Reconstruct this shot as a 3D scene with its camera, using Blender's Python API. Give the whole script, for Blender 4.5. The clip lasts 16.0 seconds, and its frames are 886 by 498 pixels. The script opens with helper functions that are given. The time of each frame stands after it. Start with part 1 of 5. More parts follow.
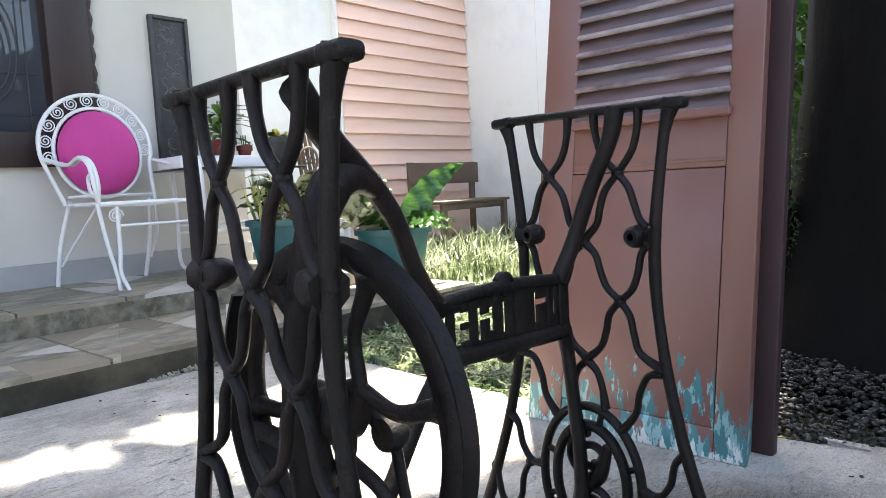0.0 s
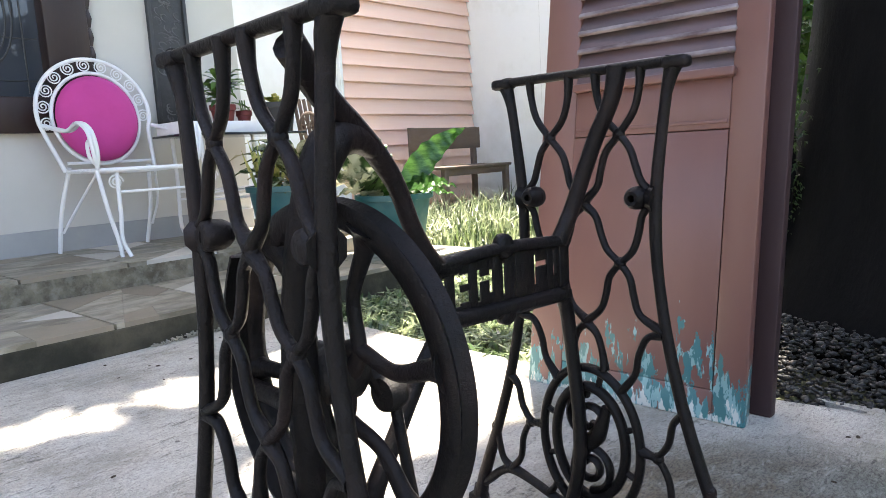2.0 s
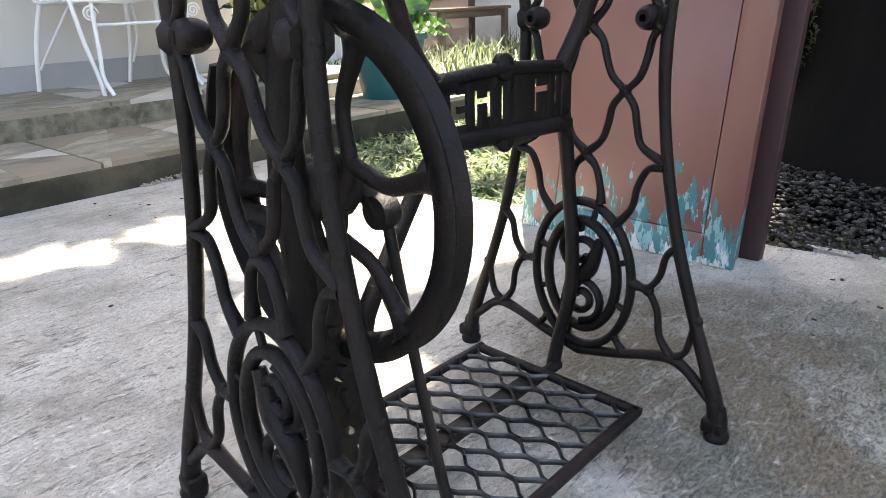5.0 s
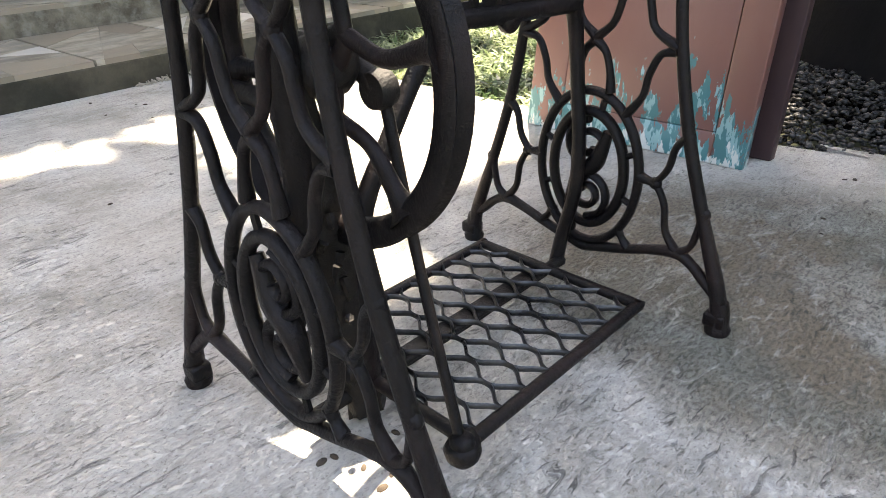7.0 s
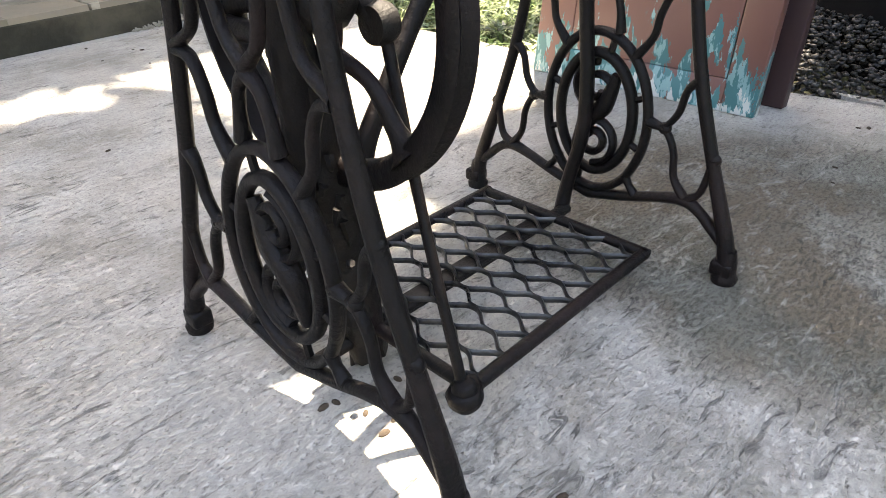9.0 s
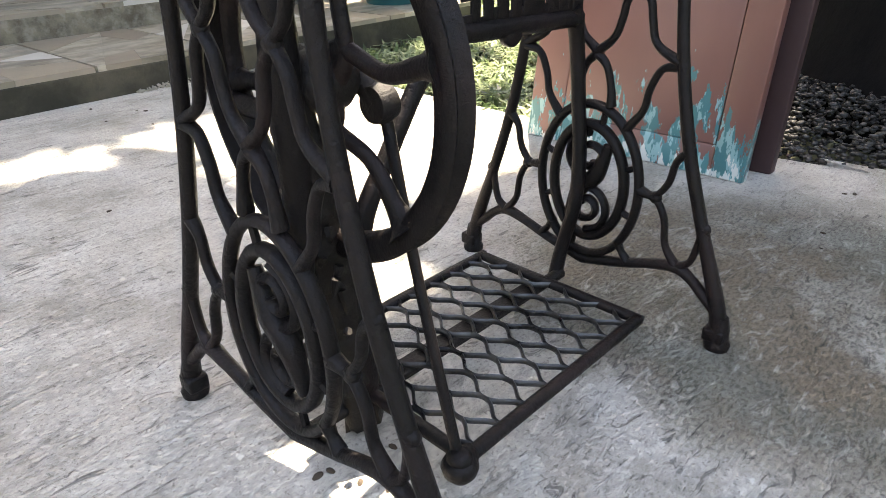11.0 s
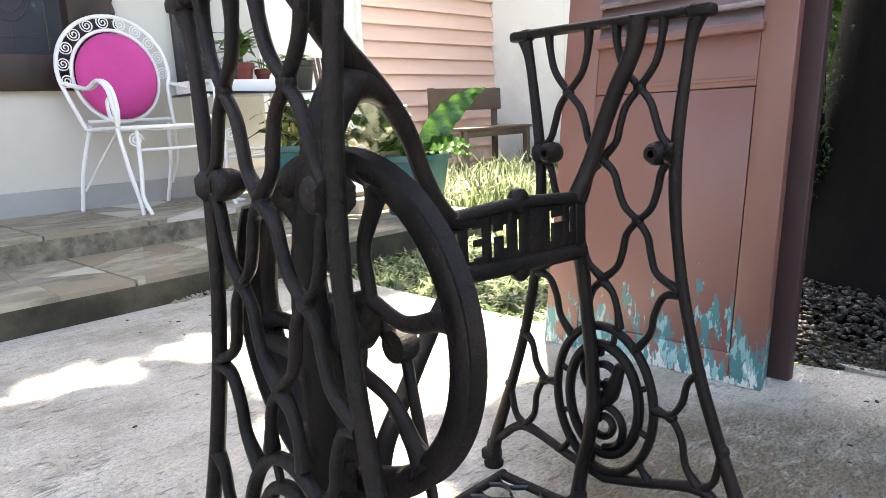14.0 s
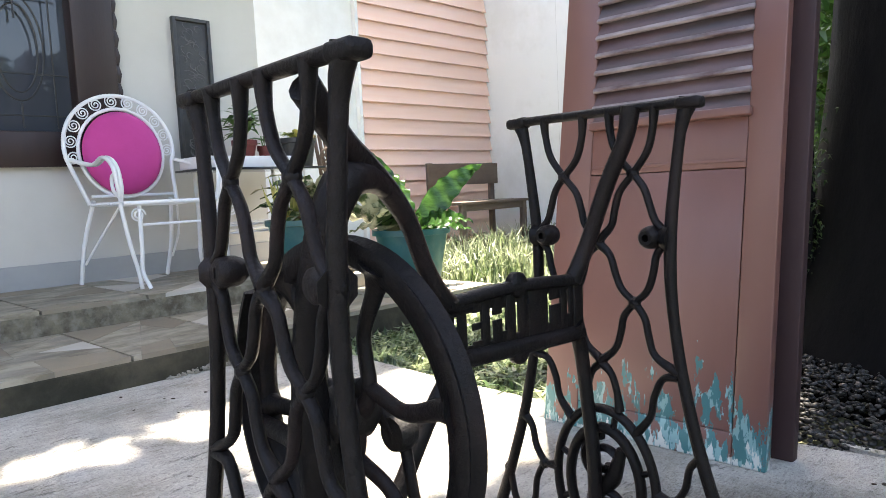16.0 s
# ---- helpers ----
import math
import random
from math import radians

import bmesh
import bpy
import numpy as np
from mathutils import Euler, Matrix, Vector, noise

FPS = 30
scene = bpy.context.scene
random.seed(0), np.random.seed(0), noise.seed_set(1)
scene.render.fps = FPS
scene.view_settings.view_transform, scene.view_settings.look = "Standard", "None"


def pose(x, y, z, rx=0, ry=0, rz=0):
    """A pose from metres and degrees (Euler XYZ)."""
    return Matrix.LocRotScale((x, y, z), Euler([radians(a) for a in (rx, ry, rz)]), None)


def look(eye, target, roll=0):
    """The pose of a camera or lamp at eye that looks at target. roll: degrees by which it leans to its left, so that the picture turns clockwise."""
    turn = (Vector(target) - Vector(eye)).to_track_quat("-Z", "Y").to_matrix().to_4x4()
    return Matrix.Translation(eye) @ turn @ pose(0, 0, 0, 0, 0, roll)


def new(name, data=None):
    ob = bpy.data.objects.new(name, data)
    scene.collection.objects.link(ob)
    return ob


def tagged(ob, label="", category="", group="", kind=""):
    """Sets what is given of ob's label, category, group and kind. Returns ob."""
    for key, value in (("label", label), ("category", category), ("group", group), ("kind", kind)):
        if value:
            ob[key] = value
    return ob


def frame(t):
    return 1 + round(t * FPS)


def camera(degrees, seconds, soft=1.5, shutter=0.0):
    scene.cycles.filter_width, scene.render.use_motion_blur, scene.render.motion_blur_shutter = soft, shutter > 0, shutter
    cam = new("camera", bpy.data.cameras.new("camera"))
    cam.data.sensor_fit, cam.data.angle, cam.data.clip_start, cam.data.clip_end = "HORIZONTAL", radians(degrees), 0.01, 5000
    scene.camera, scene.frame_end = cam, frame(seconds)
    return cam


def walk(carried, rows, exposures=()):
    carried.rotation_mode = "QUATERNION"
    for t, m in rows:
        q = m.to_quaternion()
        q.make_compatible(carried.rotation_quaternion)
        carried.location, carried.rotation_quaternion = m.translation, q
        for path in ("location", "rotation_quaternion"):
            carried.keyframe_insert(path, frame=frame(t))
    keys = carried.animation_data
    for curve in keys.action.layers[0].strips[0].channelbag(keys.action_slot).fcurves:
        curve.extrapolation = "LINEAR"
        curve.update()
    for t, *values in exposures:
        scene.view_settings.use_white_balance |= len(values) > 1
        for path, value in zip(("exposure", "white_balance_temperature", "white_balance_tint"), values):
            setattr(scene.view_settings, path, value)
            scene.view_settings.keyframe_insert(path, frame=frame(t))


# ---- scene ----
cam = camera(66.8, 16.0, soft=0.55)
PATH = [
    (0, (-0.286, -0.36, 0.603), (1.151, 1.018, 0.414), -2.9),
    (0.5, (-0.282, -0.359, 0.602), (1.152, 1.02, 0.402), -2.9),
    (1, (-0.285, -0.361, 0.602), (1.145, 1.021, 0.388), -3.0),
    (1.5, (-0.283, -0.361, 0.599), (1.147, 1.014, 0.344), -3.0),
    (2, (-0.282, -0.36, 0.597), (1.139, 1.018, 0.31), -3.1),
    (2.5, (-0.281, -0.359, 0.593), (1.136, 1.01, 0.248), -2.9),
    (3, (-0.278, -0.358, 0.588), (1.127, 1.007, 0.185), -2.8),
    (3.5, (-0.278, -0.354, 0.584), (1.121, 0.999, 0.123), -2.7),
    (4, (-0.276, -0.35, 0.573), (1.109, 0.986, 0.028), -2.5),
    (6.5, (-0.264, -0.34, 0.536), (1.016, 0.918, -0.348), -2.0),
    (7, (-0.262, -0.34, 0.526), (0.989, 0.904, -0.416), -2.2),
    (7.5, (-0.258, -0.336, 0.519), (0.946, 0.892, -0.503), -2.3),
    (8, (-0.256, -0.335, 0.51), (0.932, 0.871, -0.555), -2.3),
    (10.5, (-0.255, -0.332, 0.522), (0.973, 0.884, -0.484), -1.7),
    (11, (-0.258, -0.336, 0.531), (1.002, 0.912, -0.393), -1.6),
    (11.5, (-0.262, -0.339, 0.539), (1.045, 0.942, -0.268), -1.6),
    (12, (-0.268, -0.345, 0.547), (1.061, 0.978, -0.147), -1.7),
    (12.5, (-0.27, -0.35, 0.556), (1.07, 1.003, -0.055), -2.1),
    (13, (-0.272, -0.352, 0.566), (1.086, 1.016, 0.034), -2.0),
    (13.5, (-0.271, -0.356, 0.573), (1.095, 1.028, 0.107), -2.3),
    (14, (-0.273, -0.36, 0.585), (1.091, 1.051, 0.194), -2.8),
    (14.5, (-0.273, -0.363, 0.589), (1.095, 1.061, 0.271), -2.9),
    (15, (-0.277, -0.364, 0.596), (1.098, 1.07, 0.363), -3.1),
    (15.5, (-0.276, -0.365, 0.599), (1.118, 1.055, 0.402), -2.8),
    (16, (-0.279, -0.365, 0.601), (1.117, 1.055, 0.418), -2.7),
]
walk(cam, [(t, look(eye, target, roll)) for t, eye, target, roll in PATH],
     exposures=[(0, 2.67, 7000, 12), (3, 2.75, 7150, 12), (4, 2.84, 7300, 12), (6.5, 2.92, 7750, 12), (8, 2.88, 7900, 12), (12, 2.92, 7800, 12), (13.5, 2.97, 7700, 12), (14.5, 3.02, 7600, 12), (16, 2.62, 7200, 12)])

# ---------------- light ----------------
SUN_EL, SUN_AZ = radians(68), radians(25)          # high sun over +x
TO_SUN = Vector((math.cos(SUN_EL) * math.cos(SUN_AZ), math.cos(SUN_EL) * math.sin(SUN_AZ), math.sin(SUN_EL)))
world = bpy.data.worlds.new("sky")
scene.world = world
world.use_nodes = True
wn = world.node_tree.nodes
sky = wn.new("ShaderNodeTexSky")
sky.sky_type, sky.sun_disc = "NISHITA", False
sky.sun_elevation, sky.sun_rotation = SUN_EL, radians(90) - SUN_AZ
sky.air_density, sky.dust_density = 1.0, 2.5
world.node_tree.links.new(sky.outputs[0], wn["Background"].inputs[0])
wn["Background"].inputs[1].default_value = 0.15
sun_data = bpy.data.lights.new("sun", "SUN")
sun_data.energy, sun_data.angle, sun_data.color = 5.0, radians(0.55), (1.0, 0.95, 0.86)
sun = new("sun", sun_data)
sun.matrix_world = look(TO_SUN * 20, (0, 0, 0))

# ---------------- materials ----------------
def mat(name, base, second=None, scale=8.0, rough=0.7, metal=0.0, bump=0.0, bump_scale=60.0, third=None, scale3=1.5,
        rough2=None, stretch=(1, 1, 1), spec=0.5, trans=0.0, amount3=0.5, sharp=0.25):
    m = bpy.data.materials.new(name)
    m.use_nodes = True
    n, l = m.node_tree.nodes, m.node_tree.links
    b = n["Principled BSDF"]
    b.inputs["Roughness"].default_value, b.inputs["Metallic"].default_value = rough, metal
    b.inputs["Specular IOR Level"].default_value = spec
    b.inputs["Base Color"].default_value = (*base, 1)
    co = n.new("ShaderNodeTexCoord")
    mp = n.new("ShaderNodeMapping")
    mp.inputs["Scale"].default_value = stretch
    l.new(co.outputs["Object"], mp.inputs["Vector"])

    def noise_at(sc, detail=6.0):
        t = n.new("ShaderNodeTexNoise")
        t.inputs["Scale"].default_value, t.inputs["Detail"].default_value = sc, detail
        t.inputs["Roughness"].default_value = 0.65
        l.new(mp.outputs[0], t.inputs["Vector"])
        return t

    def ramp_of(t, lo, hi):
        r = n.new("ShaderNodeMapRange")
        r.inputs["From Min"].default_value, r.inputs["From Max"].default_value = lo, hi
        l.new(t.outputs["Fac"], r.inputs["Value"])
        return r
    col = None
    if second:
        r = ramp_of(noise_at(scale), 0.5 - sharp, 0.5 + sharp)
        mx = n.new("ShaderNodeMix")
        mx.data_type = "RGBA"
        mx.inputs[6].default_value, mx.inputs[7].default_value = (*base, 1), (*second, 1)
        l.new(r.outputs[0], mx.inputs[0])
        col = mx.outputs[2]
        if rough2 is not None:
            rr = n.new("ShaderNodeMapRange")
            rr.inputs["To Min"].default_value, rr.inputs["To Max"].default_value = rough, rough2
            l.new(r.outputs[0], rr.inputs["Value"])
            l.new(rr.outputs[0], b.inputs["Roughness"])
    if third:
        r = ramp_of(noise_at(scale3, 8.0), 0.48, 0.62)
        ml = n.new("ShaderNodeMath")
        ml.operation = "MULTIPLY"
        ml.inputs[1].default_value = amount3
        l.new(r.outputs[0], ml.inputs[0])
        mx = n.new("ShaderNodeMix")
        mx.data_type = "RGBA"
        mx.inputs[6].default_value, mx.inputs[7].default_value = (*base, 1), (*third, 1)
        if col:
            l.new(col, mx.inputs[6])
        l.new(ml.outputs[0], mx.inputs[0])
        col = mx.outputs[2]
    if col:
        l.new(col, b.inputs["Base Color"])
    if bump:
        t = noise_at(bump_scale, 8.0)
        bp = n.new("ShaderNodeBump")
        bp.inputs["Strength"].default_value, bp.inputs["Distance"].default_value = bump, 0.004
        l.new(t.outputs["Fac"], bp.inputs["Height"])
        l.new(bp.outputs[0], b.inputs["Normal"])
    if trans:
        tr = n.new("ShaderNodeBsdfTranslucent")
        if col:
            l.new(col, tr.inputs["Color"])
        else:
            tr.inputs["Color"].default_value = (*base, 1)
        ms = n.new("ShaderNodeMixShader")
        ms.inputs[0].default_value = trans
        l.new(b.outputs[0], ms.inputs[1])
        l.new(tr.outputs[0], ms.inputs[2])
        l.new(ms.outputs[0], n["Material Output"].inputs["Surface"])
    return m


def vary(m, amount=0.3):
    """Piece by piece brightness by Object Info's Random."""
    n, l = m.node_tree.nodes, m.node_tree.links
    b = n["Principled BSDF"]
    oi, mr, hs = n.new("ShaderNodeObjectInfo"), n.new("ShaderNodeMapRange"), n.new("ShaderNodeHueSaturation")
    mr.inputs["To Min"].default_value, mr.inputs["To Max"].default_value = 1 - amount, 1 + amount
    l.new(oi.outputs["Random"], mr.inputs["Value"])
    l.new(mr.outputs[0], hs.inputs["Value"])
    sock = b.inputs["Base Color"]
    if sock.is_linked:
        l.new(sock.links[0].from_socket, hs.inputs["Color"])
    else:
        hs.inputs["Color"].default_value = sock.default_value
    l.new(hs.outputs[0], sock)
    return m


def island(m, amount=0.4, hue=0.03):
    """Island by island variation for joined leaves, blades and pebbles."""
    n, l = m.node_tree.nodes, m.node_tree.links
    b = n["Principled BSDF"]
    gi, mr, hs = n.new("ShaderNodeNewGeometry"), n.new("ShaderNodeMapRange"), n.new("ShaderNodeHueSaturation")
    mr.inputs["To Min"].default_value, mr.inputs["To Max"].default_value = 1 - amount, 1 + amount
    l.new(gi.outputs["Random Per Island"], mr.inputs["Value"])
    l.new(mr.outputs[0], hs.inputs["Value"])
    mh = n.new("ShaderNodeMapRange")
    mh.inputs["To Min"].default_value, mh.inputs["To Max"].default_value = 0.5 + hue, 0.5 - hue
    l.new(gi.outputs["Random Per Island"], mh.inputs["Value"])
    l.new(mh.outputs[0], hs.inputs["Hue"])
    sock = b.inputs["Base Color"]
    if sock.is_linked:
        l.new(sock.links[0].from_socket, hs.inputs["Color"])
    else:
        hs.inputs["Color"].default_value = sock.default_value
    outs = [hs.outputs[0]]
    for node in n:
        if node.type == "BSDF_TRANSLUCENT":
            l.new(hs.outputs[0], node.inputs["Color"])
    l.new(outs[0], sock)
    return m


IRON = mat("black_iron", (0.0030, 0.0030, 0.0034), (0.0085, 0.0066, 0.0064), 14, rough=0.30, rough2=0.52, bump=0.6, bump_scale=110, third=(0.036, 0.022, 0.021), scale3=6, amount3=0.32, spec=0.19)
# treadle iron with a brighter colour that stands in for glints on lit edges
TREADIRON = mat("glint_bright_iron", (0.02, 0.02, 0.021), (0.12, 0.12, 0.12), 14, rough=0.26, rough2=0.36, metal=0.85, bump=0.4, bump_scale=120, sharp=0.16)
GREASE = mat("greasy_iron", (0.005, 0.005, 0.005), (0.012, 0.008, 0.006), 30, rough=0.5, spec=0.3, bump=0.6, bump_scale=150)
CEMENT = mat("weathered_cement", (0.085, 0.072, 0.048), (0.20, 0.175, 0.125), 14, rough=0.9, bump=0.9, bump_scale=45, third=(0.34, 0.32, 0.27), scale3=22, amount3=0.35, sharp=0.13)
# darker cement for the low step
DARKCEMENT = mat("dark_mossy_cement", (0.034, 0.029, 0.018), (0.080, 0.070, 0.046), 7, sharp=0.14, rough=0.9, bump=0.8, bump_scale=40, third=(0.018, 0.018, 0.011), scale3=3, amount3=0.8)
FLAG = vary(mat("flagstone", (0.16, 0.140, 0.100), (0.33, 0.295, 0.23), 10, rough=0.6, bump=0.35, bump_scale=40, third=(0.20, 0.19, 0.17), scale3=7, stretch=(0.6, 1.2, 1), sharp=0.10), 0.18)
FLAG_PALE = vary(mat("pale_flagstone", (0.50, 0.47, 0.42), (0.40, 0.37, 0.33), 8, rough=0.6, bump=0.25, bump_scale=40), 0.2)
FLAG_WARM = vary(mat("warm_flagstone", (0.25, 0.205, 0.15), (0.19, 0.165, 0.125), 8, rough=0.65, bump=0.3, bump_scale=40), 0.2)
CREAM = mat("cream_paint", (0.51, 0.495, 0.455), (0.58, 0.565, 0.525), 2.0, rough=0.8, bump=0.12, bump_scale=35)
WHITEWALL = mat("white_paint", (0.86, 0.87, 0.88), (0.81, 0.825, 0.84), 1.6, rough=0.8, bump=0.12, bump_scale=30, third=(0.62, 0.62, 0.60), scale3=1.2, amount3=0.4)
DADO = mat("grey_dado_paint", (0.32, 0.32, 0.32), (0.38, 0.38, 0.37), 5, rough=0.75, bump=0.15, bump_scale=30)
PEACH = vary(mat("peach_clapboard", (0.86, 0.565, 0.465), (0.90, 0.645, 0.555), 3, rough=0.65, bump=0.1, bump_scale=30, stretch=(0.3, 1, 6)), 0.04)
DARKWOOD = mat("dark_brown_wood", (0.016, 0.008, 0.008), (0.034, 0.016, 0.014), 9, rough=0.45, bump=0.3, bump_scale=40, stretch=(1, 1, 0.25))
CARVED = mat("carved_dark_wood", (0.022, 0.023, 0.025), (0.055, 0.053, 0.052), 20, rough=0.5, bump=0.8, bump_scale=45)
RELIEF = mat("worn_relief_wood", (0.07, 0.07, 0.072), (0.14, 0.135, 0.13), 25, rough=0.5, bump=0.6, bump_scale=45)
BENCHWOOD = mat("weathered_bench_wood", (0.085, 0.055, 0.042), (0.16, 0.115, 0.092), 7, rough=0.75, bump=0.4, bump_scale=60, stretch=(0.3, 1, 1))
TANWOOD = mat("tan_wood_block", (0.36, 0.32, 0.25), (0.46, 0.41, 0.33), 10, rough=0.7, bump=0.2)
WHITEIRON = mat("white_enamel_iron", (0.78, 0.78, 0.79), (0.70, 0.70, 0.70), 12, rough=0.4, bump=0.15, bump_scale=90)
PINK = mat("magenta_fabric", (0.47, 0.040, 0.22), (0.54, 0.055, 0.27), 5, rough=0.85, bump=0.25, bump_scale=240)
TEAL = mat("teal_plastic", (0.006, 0.075, 0.085), (0.010, 0.105, 0.11), 6, rough=0.4, bump=0.1, third=(0.10, 0.16, 0.14), scale3=9, amount3=0.3)
TERRA = mat("red_clay", (0.10, 0.013, 0.012), (0.16, 0.028, 0.022), 9, rough=0.6, bump=0.2)
BLACKPLASTIC = mat("black_plastic", (0.015, 0.015, 0.016), (0.03, 0.03, 0.03), 8, rough=0.5)
SOIL = mat("soil", (0.04, 0.028, 0.02), (0.08, 0.06, 0.04), 40, rough=0.95, bump=0.9, bump_scale=80)
GROUND = mat("garden_ground", (0.10, 0.12, 0.05), (0.16, 0.14, 0.09), 6, rough=0.95, bump=0.8, bump_scale=40)
GRASS = island(mat("grass_blades", (0.16, 0.25, 0.10), (0.56, 0.60, 0.46), 5, rough=0.4, trans=0.4, sharp=0.15), 0.65, 0.03)
WEED = island(mat("pale_weed", (0.07, 0.12, 0.04), (0.38, 0.42, 0.28), 6, rough=0.45, trans=0.3, sharp=0.12), 0.8, 0.03)
COVER = island(mat("ground_cover_leaf", (0.05, 0.10, 0.03), (0.30, 0.35, 0.20), 7, rough=0.35, trans=0.3, sharp=0.12), 0.75, 0.03)
LEAF = island(mat("green_leaf", (0.07, 0.16, 0.03), (0.10, 0.20, 0.045), 8, rough=0.35, trans=0.35), 0.3, 0.02)
FERN = mat("fern_leaf", (0.018, 0.060, 0.010), (0.060, 0.150, 0.030), 12, sharp=0.12, rough=0.2, trans=0.42, bump=0.3, bump_scale=25, stretch=(1, 1, 3))
YELLOWLEAF = mat("striped_leaf", (0.62, 0.58, 0.20), (0.20, 0.28, 0.06), 16, rough=0.4, trans=0.3, sharp=0.06)
# pale patches: cream variegation plus blown-out sun glare painted into the colour
CREAMLEAF = mat("glare_variegated_leaf", (0.50, 0.50, 0.34), (0.035, 0.065, 0.020), 9, rough=0.18, trans=0.25, sharp=0.05)
ORANGELEAF = mat("croton_leaf", (0.60, 0.24, 0.05), (0.35, 0.28, 0.06), 15, rough=0.4, trans=0.3, sharp=0.1)
CROWN = island(mat("tree_leaf", (0.03, 0.06, 0.015), (0.05, 0.09, 0.025), 5, rough=0.5), 0.4, 0.02)
# near-black bark: the deep shade is put into the base colour
BARK = mat("shade_dark_bark", (0.004, 0.004, 0.004), (0.010, 0.009, 0.009), 10, rough=0.95, bump=1.0, bump_scale=25, stretch=(1, 1, 0.4), spec=0.15)
PEBBLE = island(mat("river_pebble", (0.013, 0.012, 0.011), (0.045, 0.042, 0.038), 9, rough=0.55, bump=0.3, sharp=0.12), 0.75, 0.0)
TABLEGLASS = mat("dark_table_glass", (0.02, 0.025, 0.03), rough=0.08)
ROOFING = mat("porch_roof", (0.55, 0.54, 0.52), (0.48, 0.47, 0.45), 4, rough=0.8)


def painted_door():
    """Old brown paint; the lowest quarter has flaked off to teal and white coats below it."""
    m = mat("flaking_brown_paint", (0.150, 0.069, 0.057), (0.182, 0.086, 0.071), 4, rough=0.36, bump=0.12, bump_scale=30, stretch=(1, 1, 0.35))
    n, l = m.node_tree.nodes, m.node_tree.links
    b = n["Principled BSDF"]
    co = n.new("ShaderNodeTexCoord")
    sep = n.new("ShaderNodeSeparateXYZ")
    l.new(co.outputs["Object"], sep.inputs[0])
    mp = n.new("ShaderNodeMapping")
    mp.inputs["Scale"].default_value = (1, 1, 0.36)
    l.new(co.outputs["Object"], mp.inputs[0])

    def noise_of(sc):
        t = n.new("ShaderNodeTexNoise")
        t.inputs["Scale"].default_value, t.inputs["Detail"].default_value = sc, 11
        t.inputs["Roughness"].default_value = 0.64
        l.new(mp.outputs[0], t.inputs["Vector"])
        return t

    def math_(op, a, v):
        q = n.new("ShaderNodeMath")
        q.operation = op
        l.new(a, q.inputs[0])
        if isinstance(v, float):
            q.inputs[1].default_value = v
        else:
            l.new(v, q.inputs[1])
        return q.outputs[0]

    def over(fac, colour, under):
        mx = n.new("ShaderNodeMix")
        mx.data_type = "RGBA"
        l.new(fac, mx.inputs[0])
        l.new(under, mx.inputs[6])
        mx.inputs[7].default_value = (*colour, 1)
        return mx.outputs[2]
    # flakes where noise rises over a threshold that grows with height
    height = math_("MULTIPLY", sep.outputs["Z"], 1.0)
    teal_f = math_("GREATER_THAN", math_("SUBTRACT", noise_of(30).outputs["Fac"], height), 0.415)
    white_f = math_("GREATER_THAN", math_("SUBTRACT", noise_of(44).outputs["Fac"], math_("MULTIPLY", sep.outputs["Z"], 3.6)), 0.475)
    specks = math_("GREATER_THAN", noise_of(75).outputs["Fac"], 0.728)
    base = b.inputs["Base Color"].links[0].from_socket
    c = over(teal_f, (0.045, 0.17, 0.185), base)
    c = over(math_("MULTIPLY", teal_f, math_("GREATER_THAN", noise_of(52).outputs["Fac"], 0.52)), (0.20, 0.37, 0.39), c)
    c = over(white_f, (0.55, 0.58, 0.56), c)
    c = over(specks, (0.55, 0.48, 0.44), c)
    l.new(c, b.inputs["Base Color"])
    return m


DOORPAINT = painted_door()
SLATPAINT = mat("worn_slat_paint", (0.095, 0.056, 0.060), (0.150, 0.100, 0.106), 11, rough=0.5, bump=0.3, bump_scale=50, third=(0.055, 0.05, 0.055), scale3=9, amount3=0.7, stretch=(1, 0.22, 1), sharp=0.16)
LIPPAINT = mat("bare_worn_paint", (0.095, 0.058, 0.060), (0.34, 0.29, 0.295), 16, rough=0.55, bump=0.4, bump_scale=60, stretch=(1, 0.3, 1), sharp=0.14)


